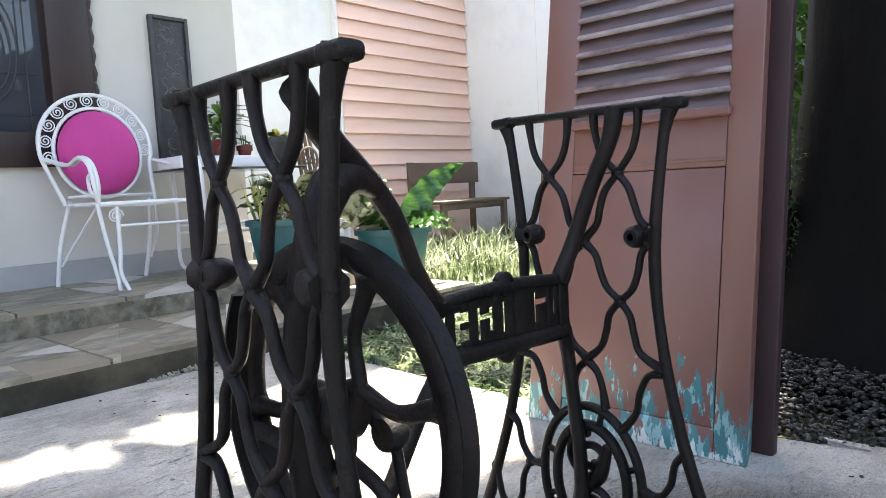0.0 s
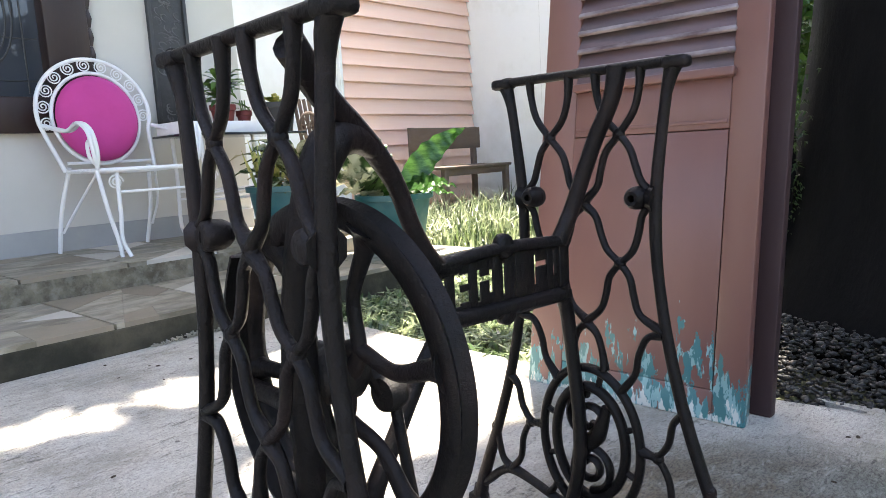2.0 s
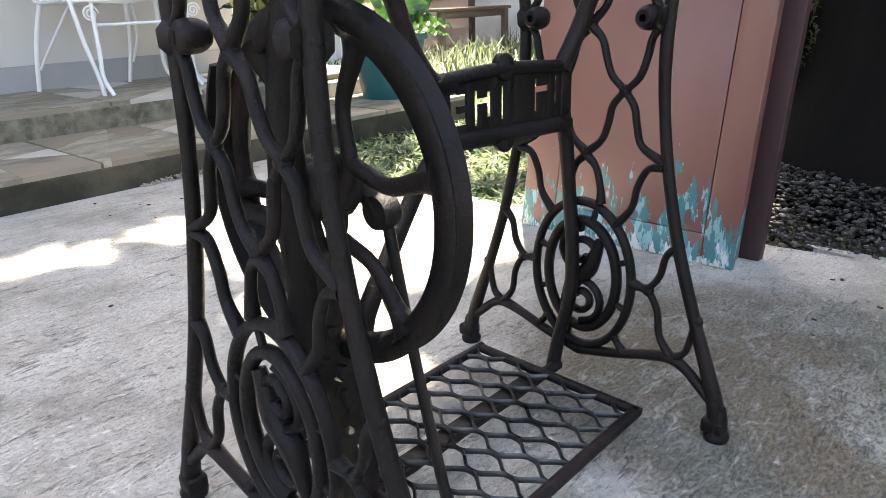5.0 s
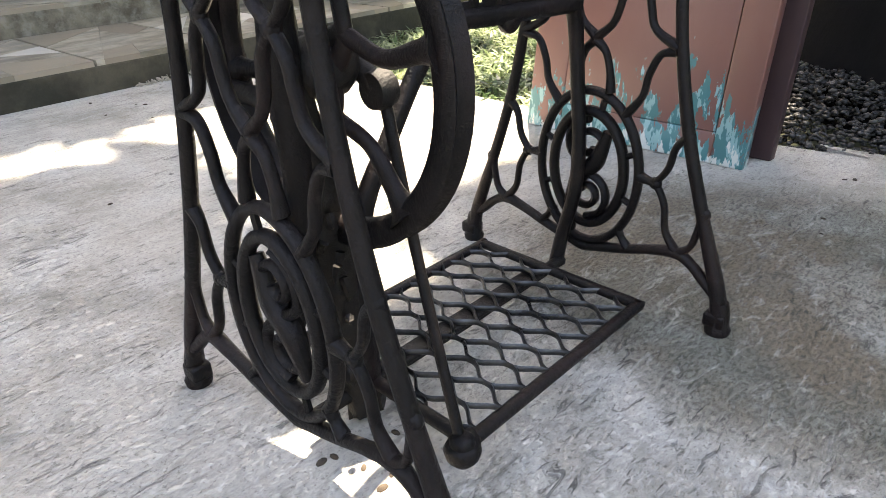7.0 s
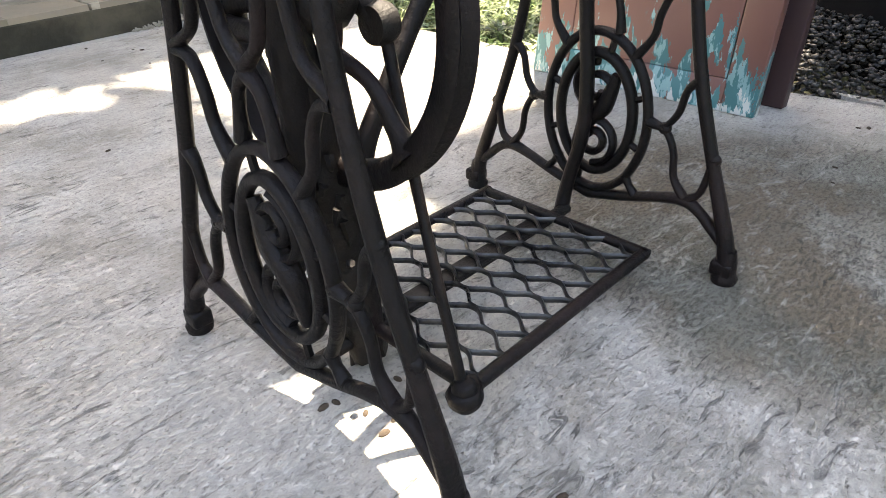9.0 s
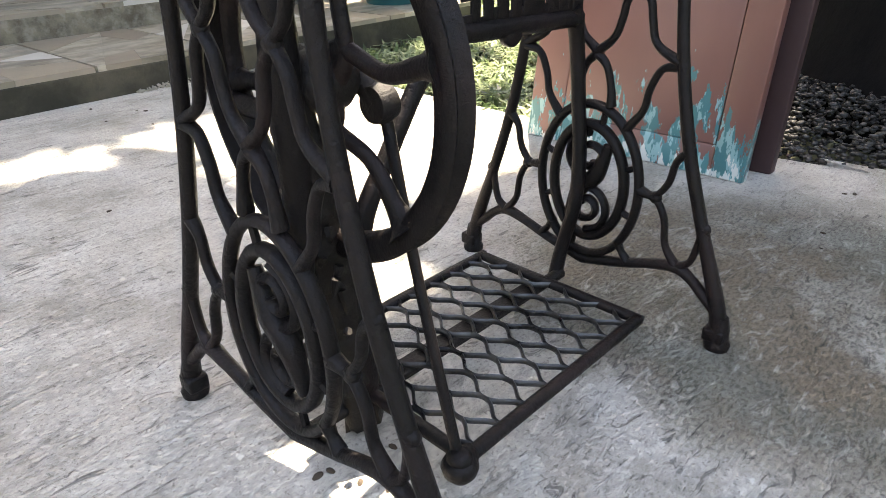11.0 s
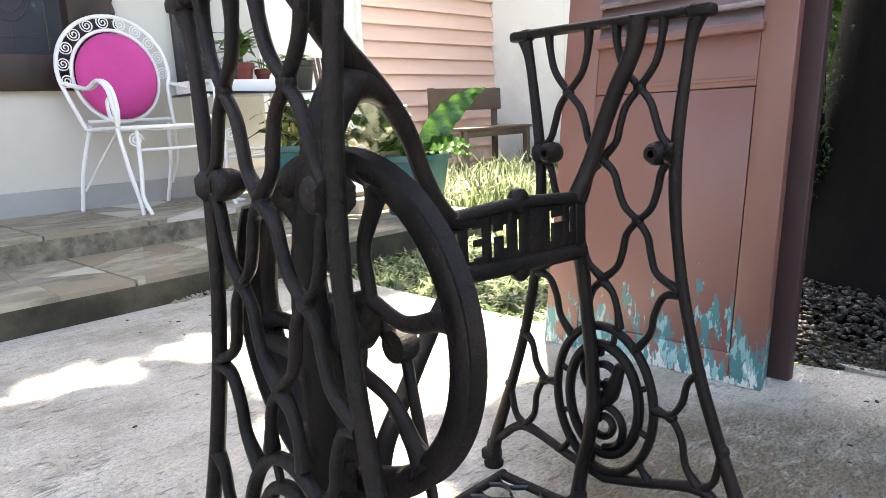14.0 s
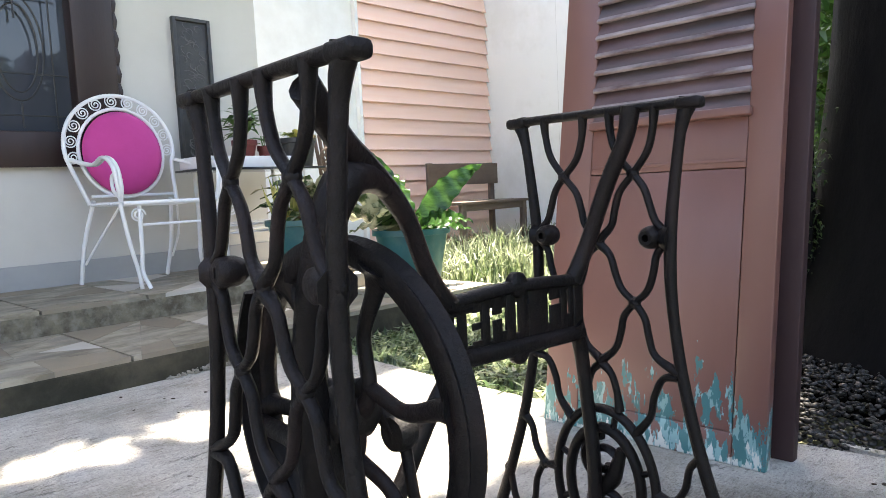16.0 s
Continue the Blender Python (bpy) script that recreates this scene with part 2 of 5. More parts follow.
def brushed_concrete():
    """Broom-brushed slab: fine aggregate grain, streaks, damp stains and pits."""
    m = bpy.data.materials.new("brushed_concrete")
    m.use_nodes = True
    n, l = m.node_tree.nodes, m.node_tree.links
    b = n["Principled BSDF"]
    co = n.new("ShaderNodeTexCoord")

    def tex(scale, stretch=(1, 1, 1), turn=0.0, detail=6.0, rough=0.65, lo=0.3, hi=0.7, bend=0.0):
        mp = n.new("ShaderNodeMapping")
        mp.inputs["Scale"].default_value = stretch
        mp.inputs["Rotation"].default_value = (0, 0, radians(turn))
        l.new(co.outputs["Object"], mp.inputs[0])
        t = n.new("ShaderNodeTexNoise")
        t.inputs["Scale"].default_value, t.inputs["Detail"].default_value, t.inputs["Roughness"].default_value = scale, detail, rough
        t.inputs["Distortion"].default_value = bend
        l.new(mp.outputs[0], t.inputs["Vector"])
        r = n.new("ShaderNodeMapRange")
        r.inputs["From Min"].default_value, r.inputs["From Max"].default_value = lo, hi
        l.new(t.outputs["Fac"], r.inputs["Value"])
        return r.outputs[0]

    def mix(fac, under, colour, mode="MIX"):
        mx = n.new("ShaderNodeMix")
        mx.data_type, mx.blend_type = "RGBA", mode
        l.new(fac, mx.inputs[0])
        if isinstance(under, tuple):
            mx.inputs[6].default_value = (*under, 1)
        else:
            l.new(under, mx.inputs[6])
        mx.inputs[7].default_value = (*colour, 1)
        return mx.outputs[2]

    def calc(op, a, v):
        q = n.new("ShaderNodeMath")
        q.operation = op
        l.new(a, q.inputs[0])
        if isinstance(v, float):
            q.inputs[1].default_value = v
        else:
            l.new(v, q.inputs[1])
        return q.outputs[0]
    grain = tex(90, lo=0.46, hi=0.66, rough=0.8)
    streak = tex(26, (0.22, 1, 1), turn=8, detail=6, lo=0.36, hi=0.66, bend=1.0)
    stain = tex(2.6, detail=9, lo=0.45, hi=0.57)
    patch = tex(4.5, detail=9, lo=0.46, hi=0.60)
    c = mix(stain, (0.60, 0.565, 0.50), (0.40, 0.37, 0.315))
    c = mix(calc("MULTIPLY", patch, 0.7), c, (0.68, 0.655, 0.60))
    c = mix(calc("MULTIPLY", tex(7, detail=8, lo=0.55, hi=0.7), 0.4), c, (0.38, 0.325, 0.265))
    c = mix(calc("MULTIPLY", streak, 0.22), c, (0.30, 0.29, 0.27))
    c = mix(calc("MULTIPLY", grain, 0.25), c, (0.22, 0.21, 0.195))
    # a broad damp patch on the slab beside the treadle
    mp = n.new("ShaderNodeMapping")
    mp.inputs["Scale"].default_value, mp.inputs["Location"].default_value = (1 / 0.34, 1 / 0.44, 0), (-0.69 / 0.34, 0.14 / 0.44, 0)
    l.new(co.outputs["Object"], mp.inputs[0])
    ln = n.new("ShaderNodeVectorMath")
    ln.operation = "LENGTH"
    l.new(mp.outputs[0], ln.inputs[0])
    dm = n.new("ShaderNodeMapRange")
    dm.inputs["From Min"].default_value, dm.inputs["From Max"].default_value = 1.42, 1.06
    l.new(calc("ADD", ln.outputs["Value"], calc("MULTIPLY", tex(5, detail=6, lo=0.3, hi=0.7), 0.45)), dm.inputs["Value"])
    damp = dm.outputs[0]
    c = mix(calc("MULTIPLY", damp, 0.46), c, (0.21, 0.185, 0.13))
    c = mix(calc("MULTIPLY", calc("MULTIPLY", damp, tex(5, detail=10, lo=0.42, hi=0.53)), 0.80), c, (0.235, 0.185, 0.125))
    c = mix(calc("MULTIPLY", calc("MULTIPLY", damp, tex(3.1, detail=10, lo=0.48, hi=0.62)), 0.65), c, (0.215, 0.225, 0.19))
    crust = calc("MULTIPLY", tex(190, (0.6, 1, 1), detail=3, lo=0.48, hi=0.60), calc("ADD", calc("MULTIPLY", damp, 0.75), 0.25))
    c = mix(calc("MULTIPLY", crust, 0.55), c, (0.10, 0.092, 0.078))
    strokes = tex(62, (0.34, 1, 1), turn=12, detail=7, lo=0.57, hi=0.63, bend=1.2)
    c = mix(calc("MULTIPLY", calc("MULTIPLY", strokes, tex(4, detail=6, lo=0.40, hi=0.58)), 0.72), c, (0.085, 0.08, 0.074))
    specks = tex(150, detail=2, lo=0.58, hi=0.68)
    c = mix(calc("MULTIPLY", specks, 0.45), c, (0.12, 0.11, 0.10))
    pale = tex(40, (0.4, 1, 1), turn=10, detail=7, lo=0.55, hi=0.66, bend=1.4)
    c = mix(calc("MULTIPLY", pale, 0.40), c, (0.68, 0.65, 0.60))
    l.new(c, b.inputs["Base Color"])
    rg = n.new("ShaderNodeMapRange")
    rg.inputs["To Min"].default_value, rg.inputs["To Max"].default_value = 0.66, 0.90
    b.inputs["Specular IOR Level"].default_value = 0.32
    l.new(calc("SUBTRACT", patch, calc("MULTIPLY", damp, 0.9)), rg.inputs["Value"])
    l.new(rg.outputs[0], b.inputs["Roughness"])
    hsum = calc("ADD", calc("ADD", calc("MULTIPLY", streak, -0.6), calc("ADD", calc("MULTIPLY", strokes, -0.6), calc("MULTIPLY", crust, -0.9))), calc("ADD", calc("MULTIPLY", grain, -0.4), calc("MULTIPLY", specks, -0.3)))
    bp = n.new("ShaderNodeBump")
    bp.inputs["Strength"].default_value, bp.inputs["Distance"].default_value = 1.0, 0.0038
    l.new(hsum, bp.inputs["Height"])
    l.new(bp.outputs[0], b.inputs["Normal"])
    return m


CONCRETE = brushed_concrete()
DOORDARK = mat("dark_brown_paint", (0.038, 0.021, 0.022), (0.062, 0.037, 0.038), 5, rough=0.55, spec=0.25, bump=0.2, stretch=(1, 1, 0.3))
PANE = bpy.data.materials.new("window_glass")
PANE.use_nodes = True
pb = PANE.node_tree.nodes["Principled BSDF"]
pb.inputs["Base Color"].default_value, pb.inputs["Roughness"].default_value = (0.055, 0.062, 0.075, 1), 0.03


# ---------------- mesh helpers ----------------
def mesh_of(name, bm, material, smooth=True):
    me = bpy.data.meshes.new(name)
    bmesh.ops.recalc_face_normals(bm, faces=bm.faces)
    bm.to_mesh(me)
    bm.free()
    me.materials.append(material)
    if smooth:
        me.shade_smooth()
        me.set_sharp_from_angle(angle=radians(56))
    return me


def part(name, bm, material, parent=None, label="", smooth=True):
    ob = new(name, mesh_of(name, bm, material, smooth))
    if parent:
        ob.parent = parent
    if label:
        tagged(ob, label)
    return ob


def thing(name, label, category, group="", kind="", at=None):
    ob = new(name)
    ob.empty_display_size = 0.05
    if at is not None:
        ob.matrix_world = at
    return tagged(ob, label, category, group, kind)


def setting(name, bm, material, label="", category="", smooth=False):
    return tagged(part(name, bm, material, None, "", smooth), label or name.replace("_", " "), category or name.split("_")[0], "", "structure")


def smooth_path(pts, n=6):
    """Catmull-Rom through the points."""
    p = [Vector(q) for q in pts]
    if len(p) < 3:
        return p
    out = []
    ext = [2 * p[0] - p[1]] + p + [2 * p[-1] - p[-2]]
    for i in range(1, len(ext) - 2):
        a, b, c, d = ext[i - 1:i + 3]
        for k in range(n):
            t = k / n
            out.append(0.5 * ((2 * b) + (c - a) * t + (2 * a - 5 * b + 4 * c - d) * t * t + (3 * b - a - 3 * c + d) * t ** 3))
    out.append(p[-1])
    return out


def tube(bm, pts, r, seg=8, up=(1, 0, 0), flat=1.0, n=6, closed=False, smooth=True):
    """A bar swept along a smooth path. r: half width across the plane (one value or one per given point); flat: depth along 'up' as a factor."""
    rs = list(r) if isinstance(r, (list, tuple)) else None
    path = smooth_path(pts, n) if smooth else [Vector(p) for p in pts]
    up = Vector(up)
    rings = []
    m = len(path)
    for i, p in enumerate(path):
        if closed:
            d = path[(i + 1) % m] - path[i - 1]
        else:
            d = path[min(i + 1, m - 1)] - path[max(i - 1, 0)]
        d.normalize()
        side = d.cross(up)
        if side.length < 1e-4:
            side = d.cross(Vector((0.3, 0.5, 0.8)))
        side.normalize()
        u2 = side.cross(d).normalized()
        if rs:
            f = i / max(m - 1, 1) * (len(rs) - 1)
            k = min(int(f), len(rs) - 2)
            rad = rs[k] + (rs[k + 1] - rs[k]) * (f - k)
        else:
            rad = r
        depth = rad * flat if rs or flat != 1.0 else rad
        ring = []
        for j in range(seg):
            a = 2 * math.pi * (j + 0.5) / seg
            ring.append(bm.verts.new(p + side * rad * math.cos(a) + u2 * depth * math.sin(a)))
        rings.append(ring)
    pairs = list(zip(rings, rings[1:])) + ([(rings[-1], rings[0])] if closed else [])
    for a, b in pairs:
        for j in range(seg):
            bm.faces.new((a[j], a[(j + 1) % seg], b[(j + 1) % seg], b[j]))
    if not closed:
        bm.faces.new(rings[0])
        bm.faces.new(list(reversed(rings[-1])))
    return bm


def box(bm, lo, hi, bevel=0.0, m=None):
    lo, hi = Vector(lo), Vector(hi)
    r = bmesh.ops.create_cube(bm, size=1.0, matrix=Matrix.Translation((lo + hi) / 2) @ Matrix.Diagonal((*(hi - lo), 1)))
    vs = r["verts"]
    if bevel:
        es = list({e for v in vs for e in v.link_edges})
        out = bmesh.ops.bevel(bm, geom=es, offset=bevel, segments=2, affect="EDGES", profile=0.5)
        vs = list({v for f in out["faces"] for v in f.verts} | {v for v in vs if v.is_valid})
    if m is not None:
        bmesh.ops.transform(bm, matrix=m, verts=vs)
    return bm


def lathe(bm, profile, seg=20, axis="z", at=(0, 0, 0)):
    """Turned body; profile: radius, height."""
    at = Vector(at)
    rings = []
    for rr, h in profile:
        ring = []
        for j in range(seg):
            a = 2 * math.pi * j / seg
            c, s = rr * math.cos(a), rr * math.sin(a)
            ring.append(bm.verts.new(at + Vector((c, s, h) if axis == "z" else (h, c, s))))
        rings.append(ring)
    for a, b in zip(rings, rings[1:]):
        for j in range(seg):
            bm.faces.new((a[j], a[(j + 1) % seg], b[(j + 1) % seg], b[j]))
    if profile[0][0] > 1e-5:
        bm.faces.new(list(reversed(rings[0])))
    if profile[-1][0] > 1e-5:
        bm.faces.new(rings[-1])
    return bm


def arc(cy, cz, ry, rz, a0, a1, n, x=0.0):
    return [(x, cy + ry * math.cos(radians(a0 + (a1 - a0) * i / (n - 1))), cz + rz * math.sin(radians(a0 + (a1 - a0) * i / (n - 1)))) for i in range(n)]


def BM():
    return bmesh.new()


# ---------------- ground ----------------
g = BM()
bmesh.ops.create_grid(g, x_segments=2, y_segments=2, size=300)
bmesh.ops.transform(g, matrix=pose(0, 0, -0.06), verts=g.verts)
setting("ground", g, GROUND, "earthy garden ground with sparse green", "ground")

s = BM()
edge = [(1.42, -7.0), (1.36, -0.6), (1.30, -0.05), (1.26, 0.2), (1.20, 0.5), (1.175, 0.8), (1.17, 1.3), (1.19, 1.9), (-7.0, 1.9), (-7.0, -7.0)]
edge = [tuple(p)[:2] for p in smooth_path([(x, y, 0) for x, y in edge[:8]], 5)] + edge[8:]
top = [s.verts.new((x, y, 0)) for x, y in edge]
low = [s.verts.new((x, y, -0.09)) for x, y in edge]
s.faces.new(top)
for i in range(len(top)):
    j = (i + 1) % len(top)
    s.faces.new((top[i], low[i], low[j], top[j]))
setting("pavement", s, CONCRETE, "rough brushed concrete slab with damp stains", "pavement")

# steps and terrace, weathered cement with flagstone tiles
STEP_X0, STEP_X1, Y1, Y2, YW = -6.0, 2.28, 1.885, 2.545, 3.36
st = setting("step", box(BM(), (STEP_X0, Y1, -0.09), (STEP_X1, Y2 + 0.02, 0.085), 0.006), DARKCEMENT, "low weathered cement step with stained riser", "step")
te = setting("terrace", box(BM(), (STEP_X0, Y2, -0.09), (STEP_X1 + 0.02, YW + 0.7, 0.185), 0.006), CEMENT, "weathered cement porch terrace", "terrace")

# house walls
def wall(name, lo, hi, material, label):
    return setting(name, box(BM(), lo, hi), material, label, "wall")


WIN_X0, WIN_X1, WIN_Z0, WIN_Z1 = -0.9, 0.80, 0.98, 2.2
wall("wall_porch_low", (-6.0, YW, 0.18), (1.88, YW + 0.2, WIN_Z0 - 0.06), CREAM, "cream painted porch wall")
wall("wall_porch_side", (WIN_X1 + 0.05, YW, WIN_Z0 - 0.06), (1.88, YW + 0.2, 2.7), CREAM, "cream painted porch wall beside the window")
wall("wall_porch_far", (-6.0, YW, WIN_Z0 - 0.06), (WIN_X0, YW + 0.2, 2.7), CREAM, "cream painted porch wall")
wall("wall_porch_top", (WIN_X0, YW, WIN_Z1), (WIN_X1 + 0.05, YW + 0.2, 2.7), CREAM, "cream painted wall over the window")
wall("wall_recess_side", (1.70, YW + 0.2, 0.18), (1.88, 4.3, 2.7), CREAM, "cream painted return of the porch wall")
YS, XS = 4.02, 4.75
wall("wall_recess", (1.88, YS + 0.03, -0.1), (3.18, YS + 0.25, 3.6), WHITEWALL, "white painted recessed wall")
wall("wall_annex", (3.18, YS + 0.03, -0.1), (XS + 0.2, YS + 0.25, 3.6), WHITEWALL, "white wall behind the peach siding")
wall("wall_side", (XS, 3.19, -0.1), (XS + 0.2, YS + 0.03, 3.0), WHITEWALL, "white painted side wall with faint stains")
wall("wall_side_near", (XS - 0.02, 0.9, -0.1), (XS + 0.2, 3.185, 3.0), WHITEWALL, "white painted side wall")
d = BM()
box(d, (-6.0, YW - 0.012, 0.185), (1.886, YW, 0.318), 0.003)
setting("baseboard", d, DADO, "grey painted band along the wall foot", "baseboard")
setting("ceiling_porch", box(BM(), (-6.0, 2.05, 2.7), (2.65, 3.62, 2.82)), ROOFING, "porch roof slab", "ceiling")
setting("wall_boundary", box(BM(), (-5.2, -7.0, -0.1), (-5.0, 1.9, 2.2)), CEMENT, "plain grey garden boundary wall", "wall")
# dark room behind the window
rm = BM()
box(rm, (WIN_X0 - 0.3, YW + 1.4, 0.2), (WIN_X1 + 0.4, YW + 1.5, 2.7))
setting("wall_inside", rm, DARKWOOD, "dark room wall behind the window", "wall")

# peach clapboards, each a lapped board
siding = thing("siding", "peach painted lapped clapboard siding", "siding", "", "structure")
PITCH = 0.131
for i in range(27):
    z0 = 0.02 + i * PITCH
    b = BM()
    y_top, y_bot = YS + 0.012, YS - 0.024
    x1 = XS - 0.006 + 0.006 * math.sin(i * 2.1)
    pts = [(y_bot, z0), (y_bot + 0.016, z0), (YS + 0.028, z0 + PITCH + 0.012), (y_top, z0 + PITCH + 0.012)]
    a = [b.verts.new((3.18, y, z)) for y, z in pts]
    c = [b.verts.new((x1, y, z)) for y, z in pts]
    b.faces.new(a), b.faces.new(c[::-1])
    for k in range(4):
        b.faces.new((a[k], c[k], c[(k + 1) % 4], a[(k + 1) % 4]))
    part("board", b, PEACH, siding, "", False)
setting("trim", box(BM(), (3.15, YS - 0.02, 0.0), (3.178, YS + 0.03, 3.6), 0.003), WHITEWALL, "white corner strip beside the siding", "trim")
setting("trim_pipe", box(BM(), (XS - 0.012, 3.178, 0.0), (XS - 0.001, 3.192, 3.0)), DADO, "thin grey joint strip in the side wall", "trim")


# ---------------- treadle sewing machine base ----------------
base = thing("sewing_machine_base", "black cast iron treadle sewing machine base standing on concrete", "sewing machine base")
CY, XA, XB, H = 0.131, 0.0, 0.503, 0.70


def side_frame(at, warped=False):
    """One pierced side casting in its own plane: y is the way from its middle, x points into the machine."""
    f = BM()
    for sgn in (1, -1):
        post = [(0.124, 0.695), (0.114, 0.63), (0.104, 0.545), (0.102, 0.48), (0.106, 0.42), (0.118, 0.34), (0.139, 0.25), (0.170, 0.155), (0.203, 0.062), (0.213, 0.015)]
        tube(f, [(0, sgn * u, z) for u, z in post], [0.0075, 0.0068, 0.0078, 0.0078, 0.0070, 0.0075, 0.008, 0.0082, 0.0105, 0.0115], 10, flat=1.05)
        arch = [(0.207, 0.05), (0.186, 0.066), (0.165, 0.084), (0.142, 0.094), (0.105, 0.086), (0.06, 0.072), (0.0, 0.058)]
        tube(f, [(0, sgn * u, z) for u, z in arch], [0.009, 0.0075, 0.007, 0.0085, 0.007, 0.007, 0.008], 8, flat=1.1)
    # filleted knots of the casting where bars meet
    for u, z in ((0.053, 0.607), (0.052, 0.439), (0.0, 0.518), (0.0, 0.3535), (0.103, 0.526), (0.113, 0.352), (0.143, 0.094), (0.139, 0.252), (0.172, 0.158), (0.103, 0.182)):
        for sgn in ((1, -1) if u else (1,)):
            lathe(f, [(0.0, -0.0065), (0.0062, -0.0055), (0.0088, 0.0), (0.0062, 0.0055), (0.0, 0.0065)], 12, "x", (0, sgn * u, z))
    tube(f, [(0, -0.128, 0.689), (0, 0.128, 0.689)], 0.0065, 8, flat=1.3, smooth=False)
    frame_ob = part("side_frame", f, IRON, base, "pierced black iron side frame")
    frame_ob.matrix_parent_inverse = Matrix.Identity(4)
    frame_ob.matrix_basis = at
    strands = [
        [(0.084, 0.690), (0.082, 0.665), (0.074, 0.635), (0.053, 0.607), (0.034, 0.585), (0.026, 0.562), (0.020, 0.54), (0.0, 0.520)],
        [(0.020, 0.690), (0.022, 0.66), (0.032, 0.63), (0.053, 0.607), (0.068, 0.588), (0.076, 0.565), (0.084, 0.545), (0.102, 0.528)],
        [(0.102, 0.524), (0.085, 0.505), (0.079, 0.48), (0.070, 0.456), (0.052, 0.439), (0.036, 0.42), (0.031, 0.398), (0.022, 0.374), (0.0, 0.355)],
        [(0.0, 0.516), (0.017, 0.500), (0.025, 0.475), (0.034, 0.455), (0.052, 0.439), (0.066, 0.42), (0.071, 0.397), (0.080, 0.372), (0.112, 0.354)],
        [(0.0, 0.352), (0.015, 0.338), (0.023, 0.313), (0.026, 0.288)],
        [(0.112, 0.350), (0.090, 0.344), (0.077, 0.318), (0.071, 0.29), (0.050, 0.262)],
        [(0.139, 0.252), (0.124, 0.235), (0.117, 0.205), (0.100, 0.184), (0.076, 0.188)],
        [(0.080, 0.184), (0.103, 0.180), (0.118, 0.155), (0.124, 0.12), (0.143, 0.094)],
        [(0.172, 0.160), (0.167, 0.135), (0.160, 0.108), (0.143, 0.094)],
        [(0.054, 0.104), (0.062, 0.09), (0.072, 0.078)],
    ]
    for strand in strands:
        for sgn in (1, -1):
            b = BM()
            k = len(strand)
            tube(b, [(0.0, sgn * u, z) for u, z in strand], [0.0064] + [0.0046] * (k - 2) + [0.0064], 8, flat=1.35, n=5)
            part("lattice_bar", b, IRON, frame_ob)
    # medallion: two oval rings with a scroll between
    r1 = BM()
    tube(r1, arc(0, 0.178, 0.078, 0.109, 0, 354, 60), 0.0062, 8, flat=1.3, closed=True, smooth=False)
    med = part("outer_ring", r1, IRON, frame_ob)
    r2 = BM()
    tube(r2, arc(0, 0.178, 0.056, 0.082, 0, 354, 48), 0.0072, 8, flat=1.2, closed=True, smooth=False)
    for a in (20, 75, 160, 200, 255, 340):
        p, q = arc(0, 0.178, 0.056, 0.082, a, a, 2)[0], arc(0, 0.178, 0.078, 0.109, a, a, 2)[0]
        tube(r2, [p, q], 0.0045, 6, smooth=False)
    part("inner_ring", r2, IRON, frame_ob)
    sc = BM()
    for c, turn in ((0.212, 1), (0.142, -1)):
        pts = []
        for i in range(22):
            a = i / 21 * 3.4 * math.pi
            rad = 0.036 * (1 - i / 27)
            pts.append((0.0, turn * rad * math.cos(a + 1.6) * 1.0, c + turn * rad * math.sin(a + 1.6)))
        tube(sc, pts, 0.0055, 6, flat=1.2, n=2)
    tube(sc, [(0, 0.028, 0.235), (0, 0.012, 0.19), (0, -0.012, 0.165), (0, -0.028, 0.12)], [0.007, 0.0125, 0.0125, 0.007], 8)
    part("scroll", sc, IRON, frame_ob)
    for sgn in (1, -1):
        b = BM()
        lathe(b, [(0.0048, 0.006), (0.0048, 0.021), (0.009, 0.0215), (0.0120, 0.0175), (0.0142, 0.012), (0.0150, 0.003), (0.0140, -0.005), (0.010, -0.0085)], 20, "x", (0, sgn * 0.080, 0.526))
        tube(b, [(0.002, sgn * 0.080, 0.526), (0.002, sgn * 0.091, 0.526), (0.001, sgn * 0.102, 0.525)], [0.0125, 0.012, 0.018], 8)
        part("boss", b, IRON, frame_ob, "round bored boss on the frame")
        c = BM()
        box(c, (-0.011, min(sgn * 0.114, sgn * 0.146), 0.680), (0.012, max(sgn * 0.114, sgn * 0.146), 0.6945), 0.005)
        tube(c, [(0, sgn * 0.118, 0.655), (0, sgn * 0.122, 0.672), (0, sgn * 0.130, 0.686)], [0.0068, 0.0085, 0.0085], 8, flat=1.1)
        part("top_lug", c, IRON, frame_ob)
        ft = BM()
        lathe(ft, [(0.016, 0.0), (0.017, 0.007), (0.0135, 0.012), (0.0125, 0.03), (0.009, 0.046)], 14, "z", (0, sgn * 0.213, 0.0))
        box(ft, (-0.013, sgn * 0.213 - 0.018, 0.010), (0.013, sgn * 0.213 + 0.010, 0.030), 0.004)
        part("foot", ft, IRON, frame_ob, "stubby caster foot")
    if warped:
        # the old casting has twisted a little and stands on packed feet
        for ob in (frame_ob, *frame_ob.children):
            for v in ob.data.vertices:
                u, z = v.co.y, v.co.z
                v.co.x += 0.012 * max(0.0, min(1.0, u / 0.12)) * max(-0.8, min(1.0, (z - 0.3) / 0.35))
                v.co.z += 0.007 * min(1.0, z / 0.09)
    return frame_ob


side_frame(pose(XA, CY, 0), True)
side_frame(pose(XB, CY, 0, 0, 0, 180))

